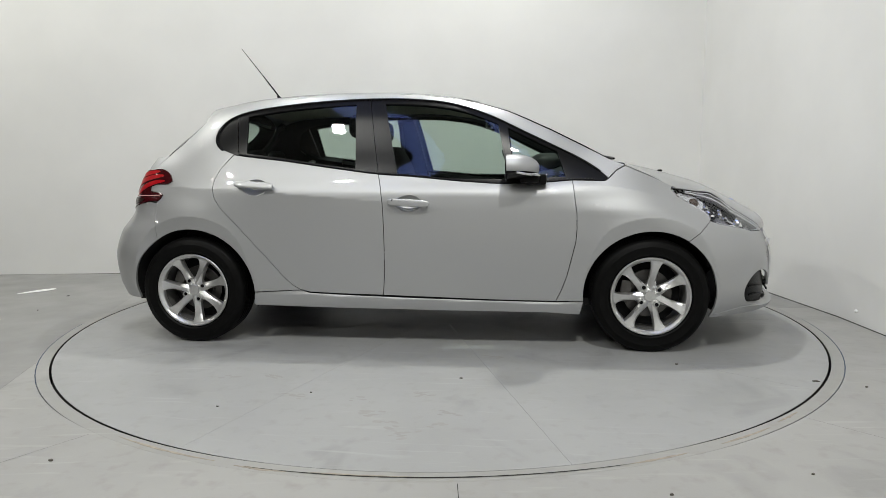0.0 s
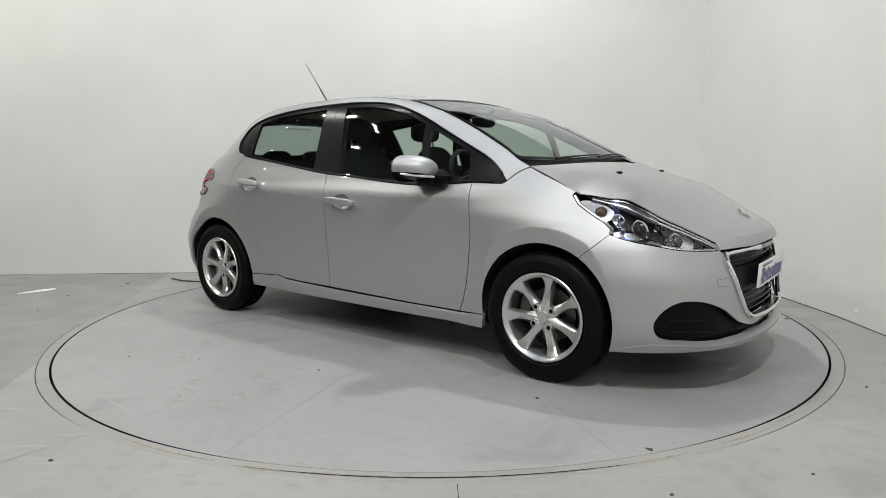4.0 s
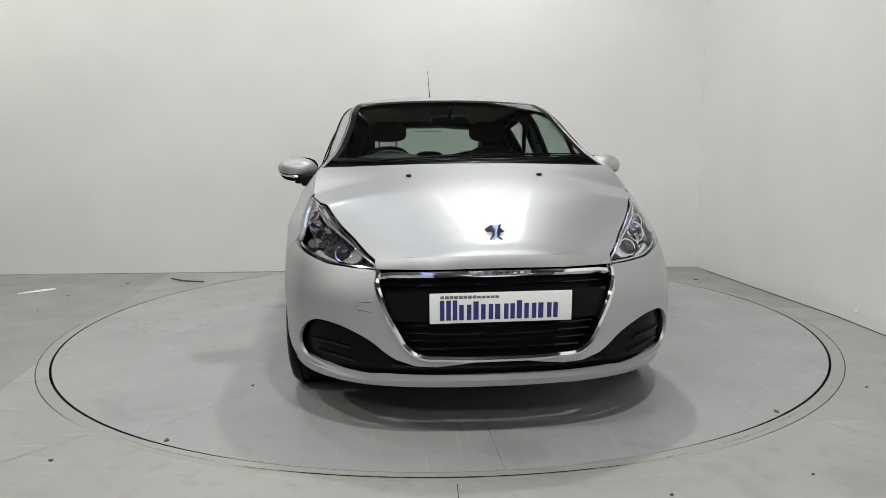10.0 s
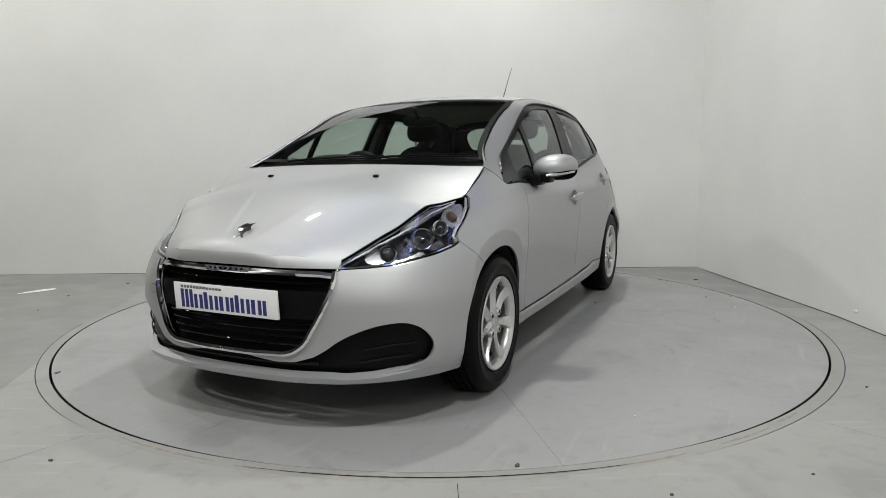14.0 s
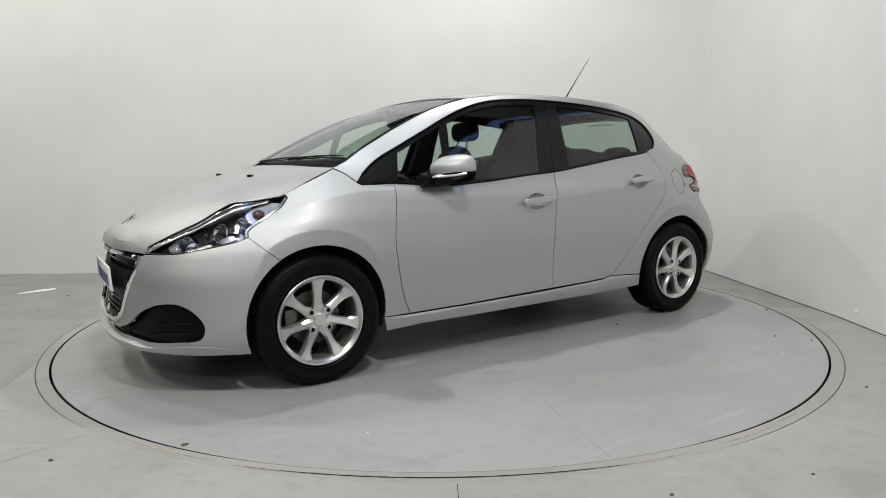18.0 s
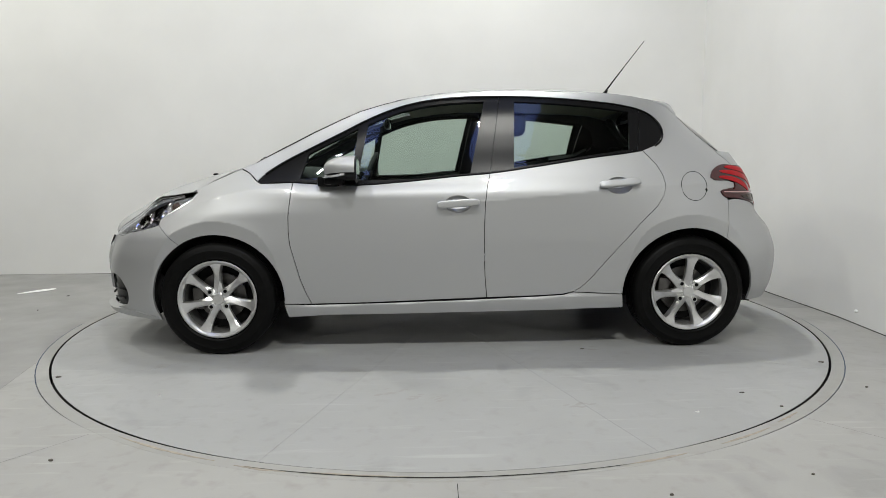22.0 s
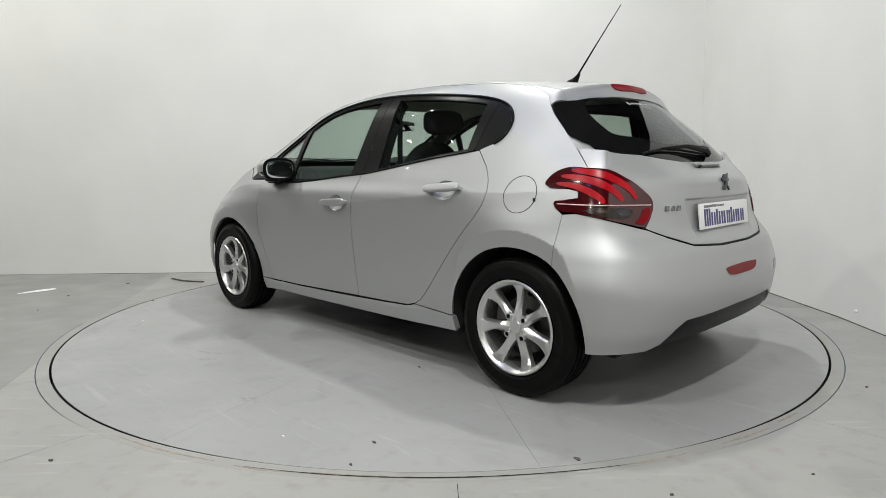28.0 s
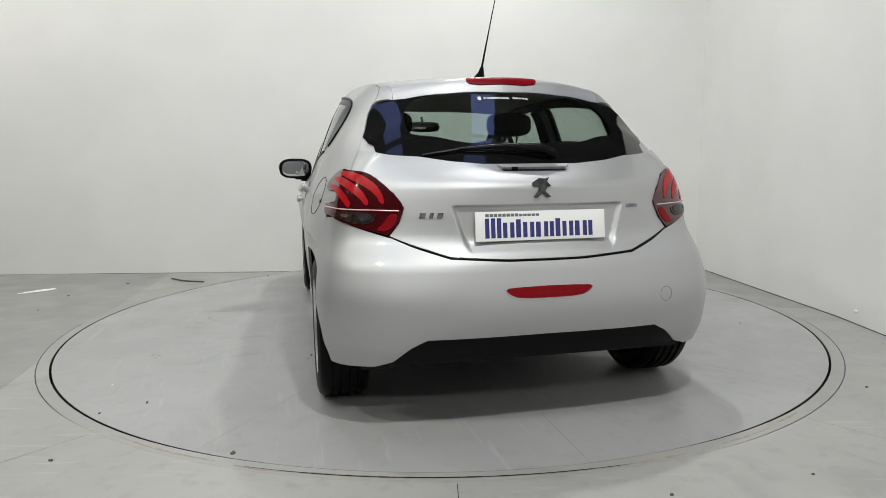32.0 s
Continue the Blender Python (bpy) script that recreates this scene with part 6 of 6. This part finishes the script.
def mirror_base(bm):
    vs = blob(bm, (0.540, 0.880, 0.967), (0.130, 0.106, 0.050), 2.3, 32, 14)
    for v in vs:
        t = (v.co.y - 0.79) / 0.19
        v.co.x -= 0.03 * t
        if v.co.x < 0.494:
            v.co.x = 0.494
        cut = mirror_cut(v.co.y)
        v.co.z = cut - (cut - min(v.co.z, cut)) * (0.95 - 0.62 * t)
    box(bm, 0.59, 0.70, 0.762, 0.85, 0.893, 0.950, 0.014)
    box(bm, 0.56, 0.66, 0.80, 0.89, 0.905, 0.950, 0.014)


shells = pair("door_mirror", mirror_base, BLACK, front_doors, "door mirror with silver cap and black lower half")
pair("mirror_cap", mirror_shell, PAINT, shells, "silver painted mirror cap")


def mirror_signal(bm):
    pts = [(0.677 - 0.03 * t - 0.105 * t * t, 0.812 + 0.172 * t ** 0.8, mirror_cut(0.812 + 0.172 * t ** 0.8) - 0.008) for t in (0.25, 0.4, 0.55, 0.7, 0.85, 1.0)]
    tube(bm, pts, [0.006, 0.009, 0.010, 0.010, 0.009, 0.006], 8)


pair("mirror_indicator", mirror_signal, REFLECTOR, shells, "pale indicator strip")


def mirror_bezel(bm):
    blob(bm, (0.4905, 0.882, 0.983), (0.006, 0.110, 0.068), 2.8, 32, 12)


pair("mirror_bezel", mirror_bezel, BLACK, shells, "black rim round the mirror glass")


def mirror_pane(bm):
    blob(bm, (0.4855, 0.881, 0.982), (0.003, 0.092, 0.053), 3.0, 28, 12)


pair("mirror_pane", mirror_pane, MIRRORGLASS, shells, "mirror glass")

# wipers, washer jets, aerial
for x0, y0, x1, y1 in ((1.10, -0.42, 1.075, 0.16), (1.10, 0.08, 1.02, 0.62)):
    bm = bmesh.new()
    pts = [at_top(x0 + (x1 - x0) * t, y0 + (y1 - y0) * t, 0.008) for t in np.linspace(0, 1, 8)]
    tube(bm, pts, [0.007, 0.007, 0.006, 0.005, 0.005, 0.004, 0.004, 0.003], 6)
    w = part("wiper", bm, BLACK, car, "black windscreen wiper")
    bm = bmesh.new()
    pts = [at_top(x0 + (x1 - x0) * t + 0.012, y0 + (y1 - y0) * t, 0.004) for t in np.linspace(0.2, 1.05, 8)]
    tube(bm, pts, 0.004, 6)
    part("blade", bm, BLACK, w)
def jet(bm):
    p = at_top(1.385, 0.297, 0.004)
    blob(bm, p, (0.016, 0.013, 0.007), 2.4, 12, 8)
pair("washer_jet", jet, BLACK, bonnet, "black washer jet")
bm = bmesh.new()
tube(bm, [(-1.0, 0, 1.415), (-1.03, 0, 1.44), (-1.05, 0, 1.468)], [0.03, 0.016, 0.007], 10)
tube(bm, [(-1.03, 0, 1.448), (-1.10, 0, 1.540), (-1.16, 0, 1.618), (-1.283, 0, 1.775)], [0.0055, 0.0045, 0.003, 0.002], 8)
part("aerial", bm, BLACK, roof, "thin black roof aerial")

# small pale sticker along the top of the rear window: a dot and bars
for y0, y1 in [(0.128, 0.112)] + [(0.100 - 0.0145 * i, 0.089 - 0.0145 * i) for i in range(8)] + [(-0.030 - 0.0145 * i, -0.041 - 0.0145 * i) for i in range(5)]:
    h_ = 0.011 if y0 > 0.11 else 0.005
    sheet("window_sticker", hatch, [(-1.405 + h_, y1), (-1.405 + h_, y0), (-1.405 - h_, y0), (-1.405 - h_, y1)], PALEGREY, rear_window, gap=0.0, depth=0.0, off=0.0015)

# spoiler brake lamp, rear wiper, grab handle, fog lamp
half = [(-1.333, 0.0), (-1.331, 0.10), (-1.328, 0.150), (-1.333, 0.160), (-1.343, 0.160), (-1.350, 0.150), (-1.356, 0.10), (-1.359, 0.0)]
sheet("brake_light", spoiler_skin, half + [(x, -y) for x, y in half[::-1] if y > 1e-6], MIDRED, tailgate, "red high-level brake light", gap=0.0, depth=0.012, off=0.005, step=0.004)
H = lambda x, y, o=0.0: Vector(hatch(np.array([[x, y]]))[0]) + Vector((-o * 0.7, 0, o * 0.7))
bm = bmesh.new()
tube(bm, [H(-1.688, -0.10, 0.016), H(-1.684, -0.06, 0.034), H(-1.668, 0.10, 0.030), H(-1.652, 0.28, 0.016)], [0.020, 0.017, 0.010, 0.005], 8)
rw = part("rear_wiper", bm, BLACK, tailgate, "black rear wiper")
bm = bmesh.new()
tube(bm, [H(-1.690, -0.09, 0.012), H(-1.670, 0.15, 0.013), H(-1.652, 0.28, 0.013), H(-1.636, 0.42, 0.012)], 0.006, 6)
part("blade", bm, BLACK, rw)
sheet("grab_strip", skin, wide_tail([(LENGTH, 0.983), (T(0.13), 0.984), (T(0.15), 0.996), (LENGTH, 0.996)]), PAINT, tailgate, "raised grip above the plate", gap=0, depth=0.02, off=0.012)
sheet("grip_recess", skin, wide_tail([(LENGTH, 0.976), (T(0.125), 0.977), (T(0.14), 0.983), (LENGTH, 0.983)]), GLOSSBLACK, tailgate, "dark slot under the grip", gap=0, depth=0, off=0.0015)
sheet("rear_fog_lamp", skin, rounded(wide_tail([(LENGTH, 0.514), (T(0.12), 0.516), (T(0.158), 0.532), (T(0.174), 0.553), (T(0.12), 0.556), (LENGTH, 0.558)]), 1), MIDRED, rear_bumper, "red rear fog lamp", gap=0, depth=0.01, off=0.003)
bm = bmesh.new()
skin_line(bm, flow([(T(0.176), 0.55), (T(0.160), 0.529), (T(0.12), 0.513), (LENGTH, 0.511), (2 * LENGTH - T(0.12), 0.513), (2 * LENGTH - T(0.160), 0.529), (2 * LENGTH - T(0.176), 0.55)], closed=False), 0.0018, off=0.001)
part("fog_lamp_bezel", bm, PAINT, rear_bumper)
both("door_trim", skin, side(*GAP_F[::-1], *BELT[2:6], *GAP_B[::-1]), CABIN, front_doors, gap=0.012, depth=0, off=-0.05)
both("door_trim", skin, side(*GAP_B[::-1], *GAP_R, *BELT[-2:6:-1]), CABIN, rear_doors, gap=0.012, depth=0, off=-0.05)

# ---- cabin ----
xs = np.linspace(0.225, -1.15, 24)
half = [(0.27, 0.0), (0.25, 0.25)] + [(x, float(YR(x)) - 0.03) for x in xs] + [(-1.2, 0.3), (-1.21, 0.0)]
sheet("headliner", top, half + [(x, -y) for x, y in half[::-1] if y > 1e-6], LINING, car, "pale fabric headliner", gap=0, depth=0, off=-0.04)
PIL = [(x, float(ztop(x)) + 0.004) for x in np.linspace(0.99, -1.02, 40)]
both("pillar_trim", skin, side(*PIL) + side((-1.10, 1.25), (-1.13, 1.19), (-1.13, 1.13), (-1.04, 1.06), (-1.2, 1.0), (-1.45, 1.0)) + BRAIL[::-1] + RAIL[:11:-1], CABIN, car, gap=0.006, depth=0, off=-0.035)
pair("hatch_hoop", lambda bm: skin_line(bm, BRAIL, 0.028, off=-0.042), CABIN, (car, car))
pair("pillar_foot", lambda bm: skin_line(bm, side((-0.82, 1.035), (-0.93, 1.05), (-1.02, 1.068), (-1.10, 1.11)), 0.026, off=-0.036), CABIN, (car, car))
BP = [(-0.13, 0.93), (-0.215, 1.36), (-0.335, 1.36), (-0.32, 0.96)]
both("pillar_cover", skin, side(*BP), CABIN, car, gap=0, depth=0.04, off=-0.03)
bm = bmesh.new()
pr = [(1.12, 0.72), (1.08, 0.985), (0.95, 0.995), (0.78, 0.985), (0.66, 0.955), (0.60, 0.88), (0.64, 0.74), (0.70, 0.55)]
rows = [[bm.verts.new((x - 0.04 * (abs(y) < 0.15), y, z - 0.04 * (abs(y) > 0.6))) for x, z in pr] for y in (-0.72, -0.55, -0.2, 0.0, 0.2, 0.55, 0.72)]
for q, w in zip(rows, rows[1:]):
    for i in range(len(pr) - 1):
        bm.faces.new((q[i], q[i + 1], w[i + 1], w[i]))
dash = part("dashboard", bm, CABIN, car, "dark moulded dashboard")
bm = bmesh.new()
blob(bm, (0.72, -0.36, 1.0), (0.10, 0.22, 0.066), 2.4)
part("instrument_hood", bm, CABIN, dash)
bm = bmesh.new()
box(bm, 0.60, 0.63, -0.14, 0.10, 0.88, 1.02, 0.008)
part("touch_screen", bm, GLOSSBLACK, dash)
bm = bmesh.new()
n = 32
pts = [(0.0, 0.175 * math.cos(2 * math.pi * i / n), 0.165 * math.sin(2 * math.pi * i / n)) for i in range(n + 1)]
tube(bm, pts, 0.014, 8, ends=False)
box(bm, -0.02, 0.03, -0.06, 0.06, -0.06, 0.04, 0.015)
box(bm, -0.005, 0.012, -0.165, 0.165, -0.02, 0.012, 0.004)
bmesh.ops.transform(bm, matrix=pose(0.53, -0.36, 0.925, 0, -22, 0), verts=bm.verts)
part("steering_wheel", bm, CABIN, car, "black steering wheel")
bm = bmesh.new()
blob(bm, (0.37, 0.0, 1.262), (0.02, 0.115, 0.035), 3.0)
tube(bm, [(0.38, 0, 1.27), (0.44, 0, 1.33)], 0.01, 6)
rv = part("inside_mirror", bm, BLACK, car, "inside rear-view mirror")
bm = bmesh.new()
box(bm, 0.348, 0.351, -0.10, 0.10, 1.235, 1.288, 0.001)
part("mirror_pane", bm, MIRRORGLASS, rv)


def seat(y):
    s = new("front_seat")
    s.parent = car
    tagged(s, "dark grey fabric front seat")
    bm = bmesh.new()
    blob(bm, (0.10, y, 0.52), (0.27, 0.24, 0.10), 3.4)
    part("cushion", bm, FABRIC, s)
    bm = bmesh.new()
    vs = blob(bm, (0, 0, 0), (0.085, 0.235, 0.34), 3.2, 24, 18)
    for v in vs:
        v.co.y *= 1 - 0.22 * max(0, v.co.z / 0.34)
    bmesh.ops.transform(bm, matrix=pose(-0.24, y, 0.80, 0, -17, 0), verts=bm.verts)
    part("backrest", bm, FABRIC, s)
    bm = bmesh.new()
    blob(bm, (-0.40, y, 1.233), (0.055, 0.135, 0.070), 3.2)
    part("headrest", bm, FABRIC, s)
    for d in (-0.06, 0.06):
        bm = bmesh.new()
        tube(bm, [(-0.34, y + d, 1.05), (-0.39, y + d, 1.19)], 0.006, 8)
        part("headrest_post", bm, STEEL, s)


seat(0.36)
seat(-0.36)
rs = new("rear_seat")
rs.parent = car
tagged(rs, "dark grey fabric rear bench")
bm = bmesh.new()
blob(bm, (-0.80, 0, 0.52), (0.25, 0.62, 0.11), 4)
part("cushion", bm, FABRIC, rs)
bm = bmesh.new()
blob(bm, (0, 0, 0), (0.08, 0.63, 0.31), 4)
bmesh.ops.transform(bm, matrix=pose(-1.10, 0, 0.74, 0, -18, 0), verts=bm.verts)
part("backrest", bm, FABRIC, rs)
for y in (-0.36, 0.0, 0.36):
    bm = bmesh.new()
    blob(bm, (-1.21, y, 1.055), (0.04, 0.115, 0.055), 3)
    part("headrest", bm, FABRIC, rs)
bm = bmesh.new()
box(bm, -1.62, -1.22, -0.56, 0.56, 0.965, 0.985, 0.006)
part("parcel_shelf", bm, CABIN, car, "dark parcel shelf")
bm = bmesh.new()
box(bm, -1.7, 1.0, -0.68, 0.68, 0.22, 0.26)
part("cabin_floor", bm, DARK, car)
bm = bmesh.new()
tube(bm, [(-0.33, 0.62, 1.30), (-0.30, 0.60, 1.0), (-0.26, 0.55, 0.6)], 0.015, 6)
part("seat_belt", bm, FABRIC, car)
# ---- motion ----
AXIS = Vector((0.0388, -0.0329, 0.0))
HEADING = [(0.0, -6.82), (6.0, -53.74), (8.0, -69.40), (9.0, -77.05), (11.0, -92.30), (13.0, -107.85), (14.0, -115.60), (17.0, -139.05), (19.0, -154.85),
           (21.0, -170.38), (23.0, -186.20), (25.0, -201.84), (28.0, -225.60), (30.0, -241.60), (32.0, -257.08)]


def turned(angle):
    return Matrix.Rotation(radians(angle), 4, "Z")


def motions():
    walk(car, [(t, turned(a) @ Matrix.Translation(-AXIS)) for t, a in HEADING])
    walk(turntable, [(t, turned(a)) for t, a in HEADING])


def at_most_two_levels():
    """Hang what lies deeper than a sub-part on its part instead."""
    def depth(o):
        return 0 if o.parent is None else 1 + depth(o.parent)
    for o in sorted(bpy.data.objects, key=depth):
        while depth(o) > 2:
            p = o.parent
            local = p.matrix_parent_inverse @ p.matrix_basis @ o.matrix_parent_inverse @ o.matrix_basis
            o.parent = p.parent
            o.matrix_parent_inverse = Matrix.Identity(4)
            o.matrix_basis = local


at_most_two_levels()
motions()
